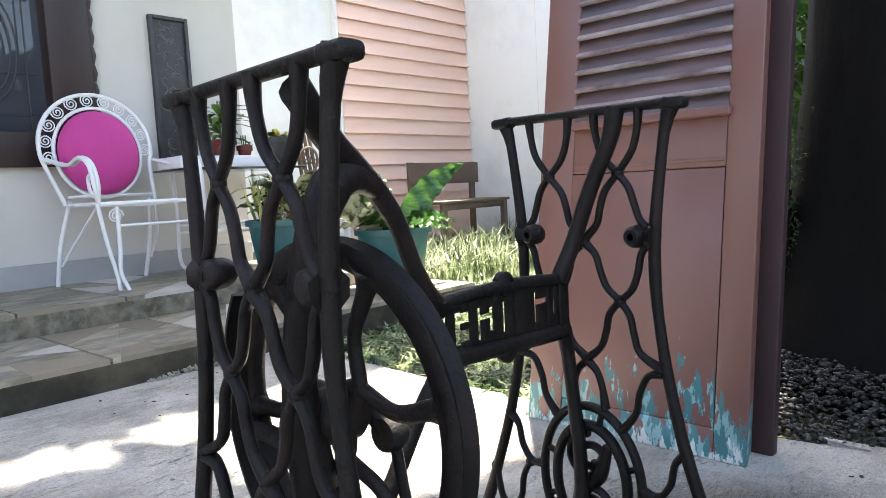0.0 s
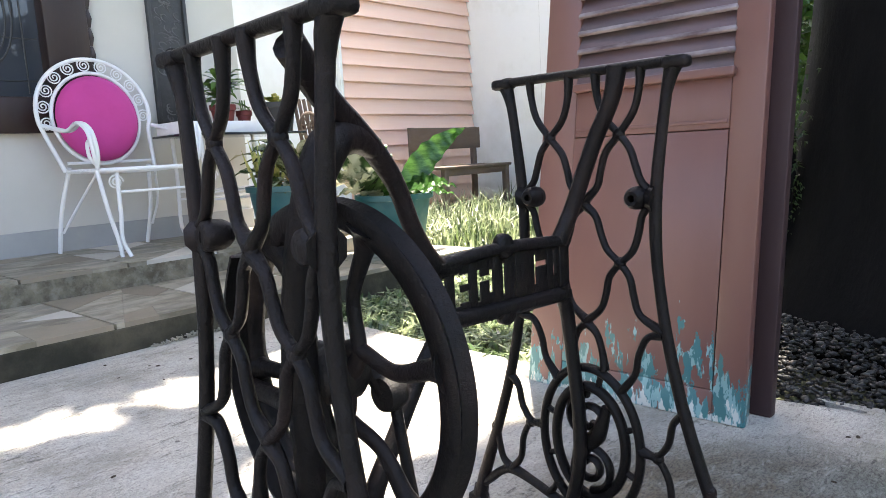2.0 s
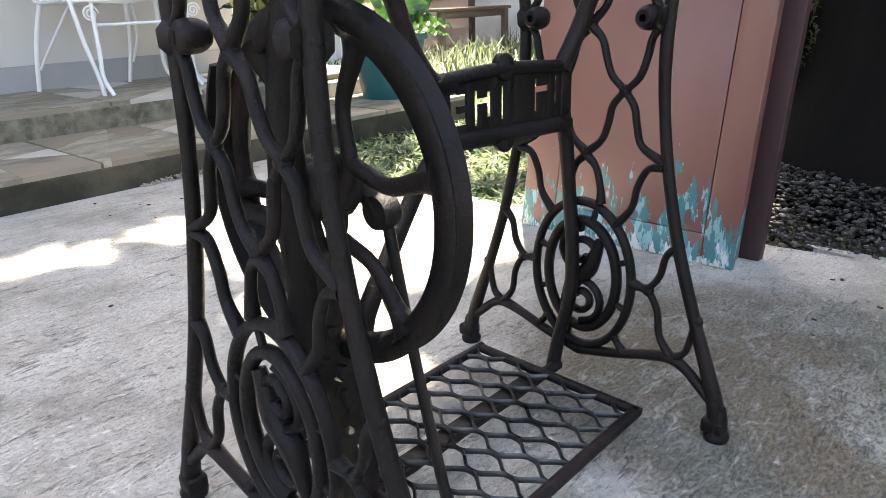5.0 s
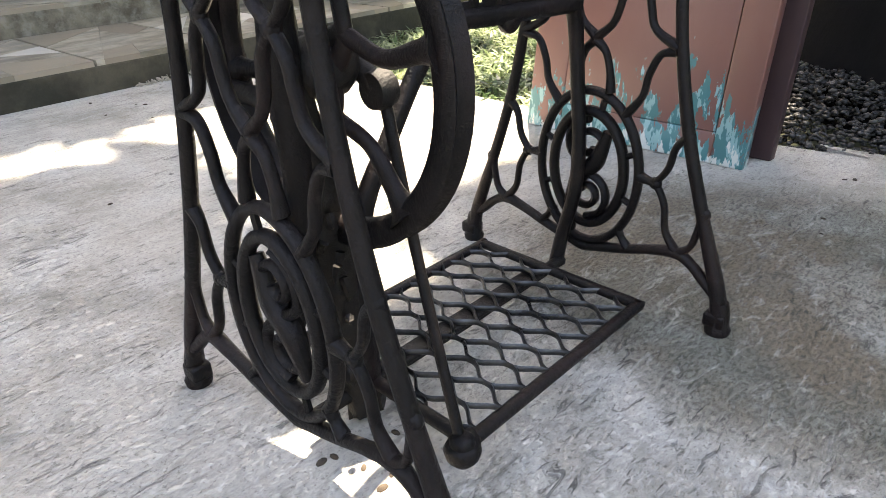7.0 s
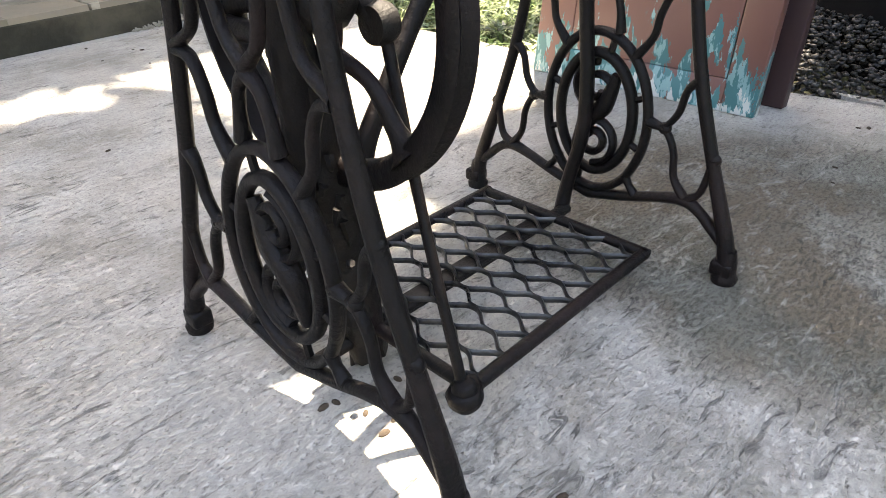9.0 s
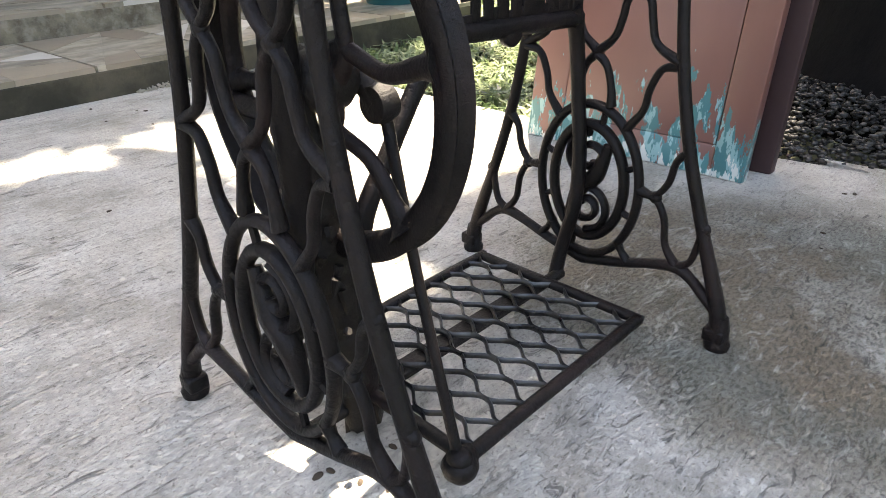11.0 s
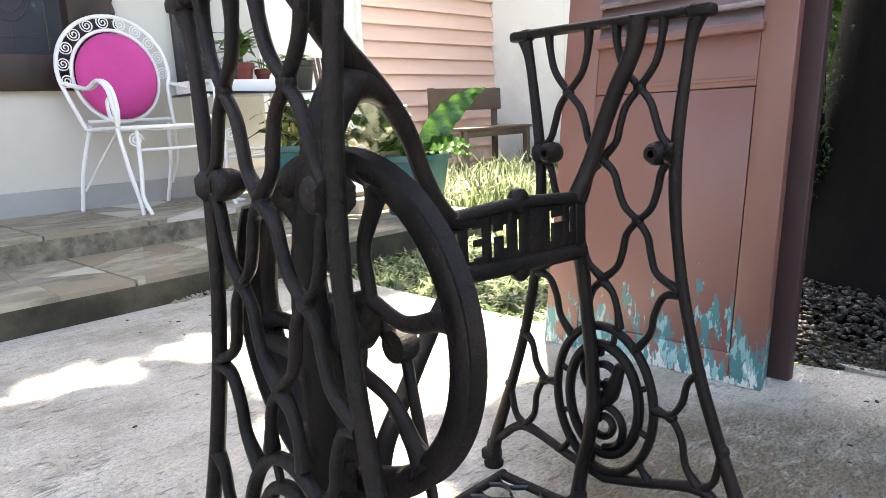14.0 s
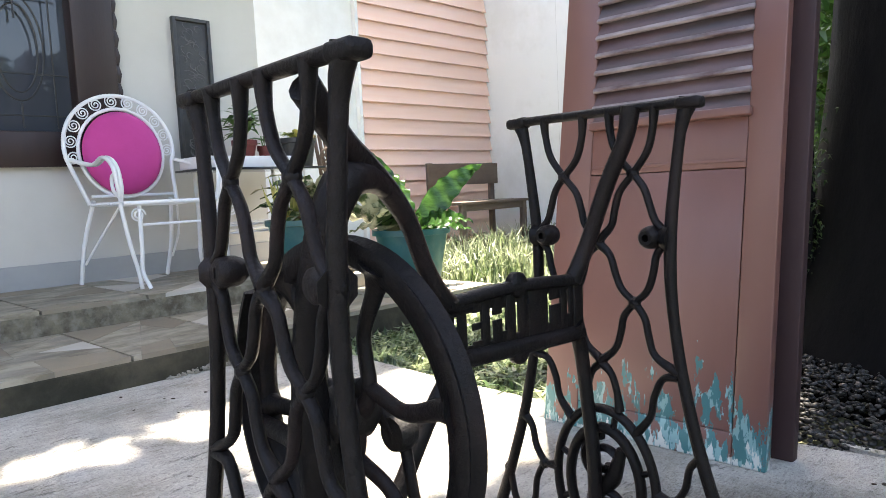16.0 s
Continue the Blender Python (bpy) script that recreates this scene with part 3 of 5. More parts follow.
# cross brace between the sides: fretted plate with four curved arms
YB = CY + 0.016
cb = BM()
tube(cb, [(0.225, YB, 0.474), (0.34, YB, 0.478), (0.478, YB, 0.470)], 0.008, 8, up=(0, 1, 0), flat=1.2)
tube(cb, [(0.232, YB, 0.410), (0.34, YB, 0.404), (0.478, YB, 0.398)], 0.011, 8, up=(0, 1, 0), flat=0.9)
box(cb, (0.458, YB - 0.005, 0.400), (0.480, YB + 0.005, 0.474), 0.002)
brace = part("cross_brace", cb, IRON, base, "black iron cross brace with a fretted plate")
for z, r in ((0.480, 0.0155), (0.397, 0.0145)):
    b = BM()
    lathe(b, [(0.0, -0.008), (r * 0.8, -0.0075), (r, -0.0045), (r, 0.0045), (r * 0.8, 0.0075), (0.0, 0.008)], 18, "x")
    bmesh.ops.transform(b, matrix=pose(0.345, YB, z, 0, 0, 90), verts=b.verts)
    part("brace_boss", b, IRON, brace)
# pierced plate: upright bars and teeth leave the slots of the casting free
SLOTS = (
    (0.226, 0.234, ()), (0.234, 0.242, ((0.447, 0.458),)), (0.242, 0.254, ()), (0.254, 0.266, ((0.422, 0.459),)),
    (0.266, 0.281, ((0.425, 0.438), (0.446, 0.458))), (0.281, 0.293, ()), (0.293, 0.301, ((0.421, 0.459),)), (0.301, 0.315, ((0.444, 0.450),)),
    (0.315, 0.324, ((0.428, 0.456),)), (0.324, 0.340, ()), (0.340, 0.347, ((0.422, 0.459),)), (0.347, 0.362, ()),
    (0.362, 0.367, ((0.423, 0.434), (0.453, 0.459))), (0.367, 0.404, ()), (0.404, 0.411, ((0.422, 0.460),)), (0.411, 0.434, ((0.444, 0.451),)),
    (0.434, 0.446, ()), (0.446, 0.453, ((0.427, 0.460),)), (0.453, 0.470, ()))
for x0, x1, gaps in SLOTS:
    z = 0.404
    for z0, z1 in (*gaps, (0.474, 0.474)):
        part("fret_tooth" if gaps else "fret_bar", box(BM(), (x0 - 0.0008, YB - (0.0014 if gaps else 0.0017), z), (x1 + 0.0008, YB + (0.0014 if gaps else 0.0017), z0), 0.0006), IRON, brace)
        z = z1
arms = [
    ([(0.462, YB, 0.468), (0.482, 0.136, 0.515), (0.490, 0.108, 0.595), (0.492, 0.082, 0.65), (0.494, 0.074, 0.69)], [0.013, 0.012, 0.012, 0.012, 0.014]),
    ([(0.464, YB, 0.412), (0.482, 0.150, 0.37), (0.488, 0.146, 0.30), (0.488, 0.138, 0.22), (0.486, 0.138, 0.15), (0.482, 0.152, 0.08), (0.474, 0.156, 0.03)], [0.012, 0.011, 0.0105, 0.011, 0.011, 0.011, 0.012]),
    ([(0.262, YB, 0.468), (0.228, YB, 0.476), (0.198, 0.145, 0.514), (0.172, 0.140, 0.565), (0.142, 0.133, 0.598), (0.104, 0.120, 0.624), (0.066, 0.102, 0.644), (0.012, 0.072, 0.682)], [0.009, 0.011, 0.0105, 0.0105, 0.0115, 0.0125, 0.013, 0.014]),
    ([(0.25, YB, 0.418), (0.222, 0.150, 0.388), (0.197, 0.150, 0.360), (0.157, 0.150, 0.304), (0.121, 0.150, 0.250), (0.103, 0.150, 0.185), (0.097, 0.148, 0.11), (0.096, 0.146, 0.012)], [0.010, 0.011, 0.0105, 0.0105, 0.012, 0.017, 0.021, 0.020]),
    ([(0.140, 0.130, 0.600), (0.100, 0.119, 0.614), (0.066, 0.108, 0.604), (0.045, 0.112, 0.555), (0.037, 0.126, 0.48), (0.036, 0.131, 0.405)], [0.008, 0.016, 0.020, 0.017, 0.015, 0.018]),
]
arms.append(([(0.036, 0.131, 0.42), (0.038, 0.131, 0.34), (0.036, 0.132, 0.27), (0.024, 0.133, 0.20), (0.006, 0.134, 0.16)], [0.018, 0.015, 0.013, 0.013, 0.012]))
for pts, rs in arms:
    b = BM()
    tube(b, pts, rs, 10, up=(0, 1, 0.15), flat=0.85)
    part("brace_arm", b, IRON, brace)

# greasy lumpy bracket that carries the wheel's bearing down to the treadle pivot
gb = BM()
tube(gb, [(0.045, 0.138, 0.39), (0.056, 0.141, 0.31), (0.066, 0.146, 0.24), (0.078, 0.152, 0.17), (0.088, 0.150, 0.09), (0.095, 0.147, 0.008)], [0.020, 0.022, 0.025, 0.024, 0.022, 0.024], 14, up=(0, 1, 0), flat=0.8, n=10)
for v in gb.verts:
    v.co += Vector((1, 1, 0.4)) * (0.006 * noise.noise(v.co * 60) + 0.004 * noise.noise(v.co * 160))
bracket = part("bearing_bracket", gb, GREASE, base, "bearing bracket caked in black grease")
rngg = random.Random(9)
for _ in range(26):
    t = rngg.random()
    p = Vector((0.045 + 0.05 * t + rngg.uniform(-0.018, 0.018), 0.142 + rngg.uniform(-0.03, 0.02), 0.37 - 0.30 * t))
    L = rngg.uniform(0.006, 0.03)
    part("grease_clot", tube(BM(), [p, p + Vector((rngg.uniform(-0.004, 0.004), rngg.uniform(-0.004, 0.004), -L * 0.6)), p + Vector((rngg.uniform(-0.006, 0.006), 0, -L))], [0.005, 0.0035, 0.0012], 6, n=3), GREASE, bracket)

# flywheel with grooved rim, hub and curved spokes
WX, WY, WZ, WR = 0.079, 0.134, 0.399, 0.163
fw = BM()
prof = [(WR, -0.010), (WR - 0.003, -0.007), (WR - 0.008, 0.0), (WR - 0.003, 0.007), (WR, 0.010), (WR - 0.003, 0.012), (WR - 0.022, 0.010), (WR - 0.026, 0.004), (WR - 0.026, -0.005), (WR - 0.022, -0.010), (WR - 0.004, -0.012)]
rings = []
for i in range(72):
    a = 2 * math.pi * i / 72
    rings.append([fw.verts.new((h, r * math.cos(a), r * math.sin(a))) for r, h in prof])
for i in range(72):
    a, b = rings[i], rings[(i + 1) % 72]
    for k in range(len(prof)):
        fw.faces.new((a[k], b[k], b[(k + 1) % len(prof)], a[(k + 1) % len(prof)]))
wheel = part("flywheel", fw, IRON, base, "heavy black iron flywheel with a grooved rim")
wheel.location = (WX, WY, WZ)
for i in range(6):
    a0, sg = radians(168 + 61 * i), 1 if i % 2 == 0 else -1
    pts = []
    for rr, da in ((0.018, -60), (0.042, -30), (0.080, 1), (0.124, 0), (0.141, 0), (0.149, 0)):
        a = a0 + radians(da * sg)
        pts.append((0, rr * math.cos(a), rr * math.sin(a)))
    b = BM()
    tube(b, pts, [0.011, 0.0085, 0.0075, 0.0095, 0.015, 0.023], 10, flat=0.8)
    part("spoke", b, IRON, wheel)
b = BM()
lathe(b, [(0.0, -0.05), (0.012, -0.05), (0.013, -0.03), (0.024, -0.024), (0.028, -0.005), (0.028, 0.012), (0.02, 0.024), (0.012, 0.03), (0.0, 0.03)], 20, "x")
part("hub", b, GREASE, wheel)
b = BM()
tube(b, [(0.028, 0, 0), (0.032, -0.016, -0.010), (0.033, -0.031, -0.023)], [0.013, 0.011, 0.012], 8)
lathe(b, [(0.0, 0.0), (0.016, 0.002), (0.019, 0.012), (0.016, 0.022), (0.0, 0.024)], 16, "x", (0.022, -0.031, -0.023))
part("crank", b, GREASE, wheel, "greasy crank with a round bearing cap")

# skirt guard strap curved round the back of the wheel
gd = BM()
tube(gd, [(0.066, y, z) for _, y, z in arc(0.128, 0.405, 0.152, 0.170, 36, -84, 16)], 0.0045, 8, flat=5.0, n=3)
guard = part("skirt_guard", gd, IRON, base, "curved iron skirt guard strap")
b = BM()
tube(b, [(0.066, 0.272, 0.36), (0.060, 0.21, 0.362), (0.050, 0.145, 0.365)], 0.010, 8)
part("guard_bracket", b, IRON, guard)
b = BM()
tube(b, [(0.066, 0.235, 0.278), (0.066, 0.19, 0.268), (0.064, 0.145, 0.262)], 0.009, 8)
part("guard_bracket", b, IRON, guard)

# treadle plate: rim with waved lattice, pivot bar, pitman rod and ball joint
PX0, PX1, PY0, PY1, PZ = 0.100, 0.425, -0.006, 0.258, 0.048
corner = [(PX0, PY0, PZ), (PX1, PY0, PZ), (PX1, PY1, PZ), (PX0, PY1, PZ)]
tp = BM()
box(tp, (PX0 + 0.004, 0.138, PZ - 0.012), (PX1 - 0.004, 0.164, PZ - 0.004), 0.002)
plate = part("treadle_plate", tp, GREASE, base, "openwork black iron foot treadle plate")
for a, b in zip(corner, corner[1:] + corner[:1]):
    part("rim_bar", tube(BM(), [Vector(a) + (Vector(a) - Vector(b)) * 0.02, b], 0.0085, 8, up=(0, 0, 1), flat=0.8, smooth=False), IRON, plate)
STEP_A, STEP_B = 0.041, 0.0775
for i in range(-1, 9):
    xi = 0.095 + i * STEP_A
    for half in (1, -1):
        if not (PX0 - 0.012 < xi + half * STEP_A * 0.25 < PX1 + 0.006):
            continue
        pts = []
        for j in range(57):
            y = PY0 + (PY1 - PY0) * j / 56
            t = ((0.193 - y) / STEP_B) % 1.0
            t = 2 * t if t < 0.5 else 2 - 2 * t
            t = min(1.0, max(0.0, (t - 0.09) / 0.82))
            ease = t * t * (3 - 2 * t)
            x = xi + half * (0.46 if half > 0 else 0.48) * ease * STEP_A
            pts.append((min(max(x, PX0), PX1), y, PZ + 0.001))
        b = BM()
        tube(b, pts, 0.0022, 6, up=(0, 0, 1), flat=1.9, n=1)
        part("lattice_bar", b, TREADIRON, plate)
b = BM()
tube(b, [(0.03, 0.150, 0.036), (0.25, 0.150, 0.033), (0.478, 0.150, 0.036)], 0.009, 8, up=(0, 0, 1))
part("pivot_bar", b, GREASE, plate)
b = BM()
ARM = (0.088, -0.008, 0.048)
tube(b, [(0.108, 0.0, 0.048), (0.098, -0.012, 0.049), ARM], 0.009, 8, up=(0, 0, 1))
part("rod_arm", b, IRON, plate)
b = BM()
tube(b, [(0.116, 0.102, 0.376), (0.104, 0.055, 0.22), ARM], [0.006, 0.0055, 0.006], 8)
rod = part("pitman_rod", b, IRON, base, "thin iron pitman rod from crank to treadle")
b = BM()
lathe(b, [(0.0, -0.020), (0.010, -0.017), (0.017, -0.008), (0.019, 0.0), (0.016, 0.007), (0.013, 0.008), (0.012, 0.014), (0.007, 0.018), (0.0, 0.018)], 18, "z", ARM)
part("ball_joint", b, IRON, rod)


# ---------------- leaning louvred doors ----------------
def louvred_door(at, paint, label, full=True):
    """Local frame: y across, z along the height, x points to the back."""
    door = thing("louvred_door", label, "door", "stacked doors", at=at)
    W, T, HT = 0.535, 0.032, 1.95

    def add(name, lo, hi, bevel=0.003, lab=""):
        return part(name, box(BM(), lo, hi, bevel), paint, door, lab)
    add("stile", (0, 0, 0), (T, 0.068, HT))
    add("stile", (0, W - 0.095, 0), (T, W, HT))
    add("rail", (0.001, 0.068, 0.0), (T - 0.001, W - 0.095, 0.066))
    add("rail", (0.001, 0.068, 0.62), (T - 0.001, W - 0.095, 0.735))
    add("rail", (0.001, 0.068, 1.80), (T - 0.001, W - 0.095, HT))
    add("panel", (0.0018, 0.070, 0.067), (T - 0.010, W - 0.0945, 0.618), 0.0008)
    if full:
        add("moulding", (-0.002, 0.072, 0.632), (0.003, W - 0.100, 0.640), 0.001)
        add("sill_bar", (-0.016, 0.060, 0.728), (0.004, W - 0.09, 0.748), 0.004)
        z = 0.768
        while z < 1.80:
            s = BM()
            m = pose(0.010, 0.254, z, 0, -66 + random.uniform(-3, 3), random.uniform(-0.5, 0.5))
            box(s, (-0.031, -0.188, -0.0035), (0.031, 0.188, 0.0035), 0.002, m)
            slat = part("louvre", s, SLATPAINT, door)
            s = BM()
            box(s, (-0.036, -0.190, -0.0048), (-0.024, 0.190, 0.0052), 0.003, m)
            part("lip", s, LIPPAINT, slat, "worn pale slat edge")
            z += 0.0437
    return door


DOOR_LEAN, DOOR_YAW = 9.1, 1.6
at = pose(1.072, 0.122, 0.001, 0, DOOR_LEAN, DOOR_YAW)
louvred_door(at, DOORPAINT, "brown louvred shutter door with flaking paint leaning outdoors")
louvred_door(pose(1.158, 0.098, 0.001, 0, DOOR_LEAN + 0.4, DOOR_YAW), DOORDARK, "second dark brown door stacked behind the first", False)

# ---------------- window, carving ----------------
win = thing("window_1", "dark house window with brown wooden frame and iron grille", "window", "", "structure")
b = BM()
box(b, (WIN_X1 + 0.045, YW - 0.035, WIN_Z0 - 0.19), (WIN_X1 + 0.245, YW + 0.12, 2.3), 0.006)
part("frame_post", b, DARKWOOD, win)
b = BM()
for k in range(16):
    z = WIN_Z0 - 0.12 + k * 0.09
    tube(b, [(WIN_X1 + 0.248, YW - 0.02, z), (WIN_X1 + 0.250, YW - 0.02, z + 0.045), (WIN_X1 + 0.248, YW - 0.02, z + 0.087)], [0.014, 0.022, 0.014], 8, up=(0, 1, 0), flat=0.6)
part("carved_edge", b, DARKWOOD, win, "carved scalloped wooden edge")
b = BM()
box(b, (WIN_X0, YW - 0.05, WIN_Z0 - 0.19), (WIN_X1 + 0.045, YW + 0.12, WIN_Z0 - 0.02), 0.006)
part("sill", b, DARKWOOD, win)
b = BM()
box(b, (WIN_X0, YW + 0.075, WIN_Z0 - 0.02), (WIN_X1 + 0.05, YW + 0.081, WIN_Z1))
part("pane", b, PANE, win)
gr = BM()
gx = WIN_X1
for i in range(4):
    cx = gx - 0.19 - i * 0.30
    for ry, rz in ((0.115, 0.25), (0.088, 0.21)):
        tube(gr, [(cx + ry * math.cos(a), YW + 0.02, 1.36 + rz * math.sin(a)) for a in [2 * math.pi * k / 28 for k in range(28)]], 0.005, 6, up=(0, 1, 0), closed=True, smooth=False)
    tube(gr, [(cx, YW + 0.02, WIN_Z0), (cx, YW + 0.02, 1.10)], 0.005, 6, up=(0, 1, 0), smooth=False)
    tube(gr, [(cx, YW + 0.02, 1.50), (cx, YW + 0.02, 2.2)], 0.005, 6, up=(0, 1, 0), smooth=False)
    tube(gr, [(cx + 0.15, YW + 0.02, WIN_Z0), (cx + 0.15, YW + 0.02, 2.2)], 0.004, 6, up=(0, 1, 0), smooth=False)
for z in (1.04, 1.24, 1.62):
    tube(gr, [(WIN_X0, YW + 0.02, z), (WIN_X1 + 0.02, YW + 0.02, z)], 0.004, 6, up=(0, 0, 1), smooth=False)
part("grille", gr, BLACKPLASTIC, win, "wrought iron grille with ovals")

cv = thing("carved_panel", "tall dark carved wooden relief panel hung on the wall", "wall carving")
CX0, CX1, CZ0, CZ1 = 1.357, 1.575, 0.80, 1.605
part("back_board", box(BM(), (CX0, YW - 0.02, CZ0), (CX1, YW - 0.001, CZ1), 0.003), CARVED, cv)
b = BM()
for lo, hi in (((CX0, CZ0), (CX0 + 0.02, CZ1)), ((CX1 - 0.02, CZ0), (CX1, CZ1)), ((CX0 + 0.02, CZ0), (CX1 - 0.02, CZ0 + 0.02)), ((CX0 + 0.02, CZ1 - 0.02), (CX1 - 0.02, CZ1))):
    box(b, (lo[0], YW - 0.034, lo[1]), (hi[0], YW - 0.006, hi[1]), 0.003)
part("frame", b, CARVED, cv)
rnd = random.Random(4)
for k in range(44):
    b = BM()
    z = CZ0 + 0.05 + k * 0.0165
    x = (CX0 + CX1) / 2 + rnd.uniform(-0.06, 0.06)
    wide, turn = 0.028 * rnd.uniform(0.5, 1.2), rnd.uniform(0, 6.3)
    tube(b, [(min(max(x + wide * math.cos(t * 1.1 + turn), CX0 + 0.026), CX1 - 0.026), YW - 0.0205, z + 0.022 * math.sin(t * 0.9 + turn)) for t in range(5)], [0.0015, 0.0032, 0.0038, 0.0032, 0.0015], 6, up=(0, 1, 0), n=3)
    part("carved_leaf", b, RELIEF, cv)

# ---------------- white iron chair with pink pad ----------------
chair = thing("garden_chair", "white wrought iron armchair with round magenta cushion on the porch", "chair")
TZ = 0.205
sl, sr, yf, yb, sz = 0.80, 1.24, 2.76, 3.19, TZ + 0.39


def bar(name, pts, r=0.009, parent=chair, material=WHITEIRON, up=(0, 1, 0), n=6, label="", seg=8):
    return part(name, tube(BM(), pts, r, seg, up=up, n=n), material, parent, label)


bar("front_leg", [(sl + 0.085, yf, sz), (sl + 0.080, yf - 0.005, sz - 0.2), (sl + 0.075, yf - 0.005, TZ + 0.08), (sl + 0.095, yf - 0.03, TZ)])
bar("front_leg", [(sl + 0.01, yf + 0.02, sz), (sl + 0.032, yf + 0.005, sz - 0.18), (sl + 0.058, yf, TZ + 0.08), (sl + 0.068, yf, TZ)])
bar("front_leg", [(sr + 0.02, yf, sz), (sr + 0.02, yf, sz - 0.2), (sr + 0.035, yf - 0.005, TZ + 0.08), (sr + 0.07, yf - 0.03, TZ)])
bar("rear_leg", [(sl + 0.03, yb, sz + 0.02), (sl - 0.02, yb + 0.03, TZ + 0.2), (sl - 0.045, yb + 0.05, TZ)], 0.010)
bar("rear_leg", [(sr - 0.03, yb, sz + 0.02), (sr - 0.03, yb + 0.03, TZ + 0.2), (sr - 0.06, yb + 0.05, TZ)], 0.010)
bar("brace", [(sl + 0.08, 3.0, sz - 0.02), (sl + 0.02, 3.1, sz - 0.16), (sl - 0.03, 3.2, TZ + 0.10)], 0.006)
bar("brace", [(sr - 0.08, 3.0, sz - 0.02), (sr - 0.04, 3.1, sz - 0.16), (sr - 0.04, 3.2, TZ + 0.10)], 0.006)
bar("front_stretcher", [(sl + 0.08, yf, TZ + 0.29), (sr + 0.02, yf, TZ + 0.29)], 0.007)
b = BM()
ringp = [(sl + 0.03, yf + 0.02, sz), (sl + 0.07, yf - 0.01, sz), (sr, yf - 0.01, sz), (sr + 0.03, yf + 0.03, sz), (sr, yb, sz), (sl + 0.02, yb, sz)]
tube(b, ringp + ringp[:1], 0.011, 8, up=(0, 0, 1), smooth=False)
part("seat", b, WHITEIRON, chair, "white iron seat frame")
for i in range(9):
    y = yf + 0.04 + i * 0.042
    b = BM()
    tube(b, [(sl, y, sz), (1.02, y, sz - 0.012), (sr, y, sz)], 0.006, 6, up=(0, 0, 1))
    part("seat_slat", b, WHITEIRON, chair)
# back hoop, inner ring and pad lean a little backwards
BCX, BCZ = 0.985, 0.875


def back_pt(a, rx, rz):
    x, z = BCX + rx * math.cos(a), BCZ + rz * math.sin(a)
    return (x, 3.17 + (z - 0.6) * 0.12, z)


b = BM()
hoop = [(sl + 0.005, 3.17, sz)] + [back_pt(radians(200 - i * 220 / 16), 0.262, 0.262) for i in range(17)] + [(sr - 0.005, 3.17, sz)]
tube(b, hoop, 0.010, 8, up=(0, 1, 0), n=4)
back = part("back_hoop", b, WHITEIRON, chair)
b = BM()
tube(b, [(p[0] + 0.004, p[1], p[2] - 0.026) for p in (back_pt(2 * math.pi * i / 40, 0.203, 0.222) for i in range(40))], 0.009, 8, up=(0, 1, 0), closed=True, smooth=False)
tube(b, [(sl + 0.02, 3.175, sz + 0.04), (sr - 0.02, 3.175, sz + 0.04)], 0.008, 6, up=(0, 1, 0), smooth=False)
part("back_ring", b, WHITEIRON, chair)
for k in range(11):
    a = radians(192 - k * 19.5)
    c = Vector(back_pt(a, 0.231, 0.233))
    b = BM()
    pts = []
    for i in range(20):
        t = i / 19 * 4.6 * math.pi
        rad = 0.033 * (1 - i / 22)
        pts.append((c.x + rad * math.cos(t + a), c.y, c.z + rad * math.sin(t + a)))
    tube(b, pts, 0.0032, 5, up=(0, 1, 0), n=2)
    part("scroll", b, WHITEIRON, back)
b = BM()
lathe(b, [(0.0, -0.062), (0.06, -0.060), (0.12, -0.050), (0.165, -0.032), (0.190, -0.006), (0.188, 0.01), (0.17, 0.018), (0.0, 0.02)], 36, "x")
bmesh.ops.transform(b, matrix=pose(BCX + 0.004, 3.19, BCZ - 0.028, -7, 0, 0) @ pose(0, 0, 0, 0, 0, 90) @ Matrix.Diagonal((1, 1.0, 1.10, 1)), verts=b.verts)
part("cushion", b, PINK, chair, "round magenta upholstered back cushion")
for sgn, x in ((-1, sl - 0.03), (1, sr + 0.03)):
    x0 = x - sgn * 0.02 if sgn > 0 else 0.738
    x += 0.045 if sgn < 0 else 0.0
    for off in (0.0, 0.016):
        bar("armrest", [(x0, 3.19, TZ + 0.61), (x + sgn * (0.02 + off), 3.02, TZ + 0.575), (x + sgn * (0.02 + off), 2.86, TZ + 0.60), (x + sgn * (0.01 + off), 2.775, TZ + 0.56), (x + sgn * off, 2.76, TZ + 0.47), (x, 2.78, TZ + 0.40)], 0.0095)
    bar("arm_curl", [(x, 2.78, TZ + 0.41), (x, 2.86, TZ + 0.45), (x, 2.87, TZ + 0.51), (x, 2.82, TZ + 0.53)], 0.008, up=(1, 0, 0))
    c = BM()
    pts = []
    for i in range(20):
        t = i / 19 * 4.2 * math.pi
        rad = 0.034 * (1 - i / 23)
        pts.append((x + 0.06 + rad * math.cos(t), yf - 0.004, TZ + 0.335 + rad * math.sin(t)))
    tube(c, pts, 0.0038, 5, up=(0, 1, 0), n=2)
    part("leg_scroll", c, WHITEIRON, chair)

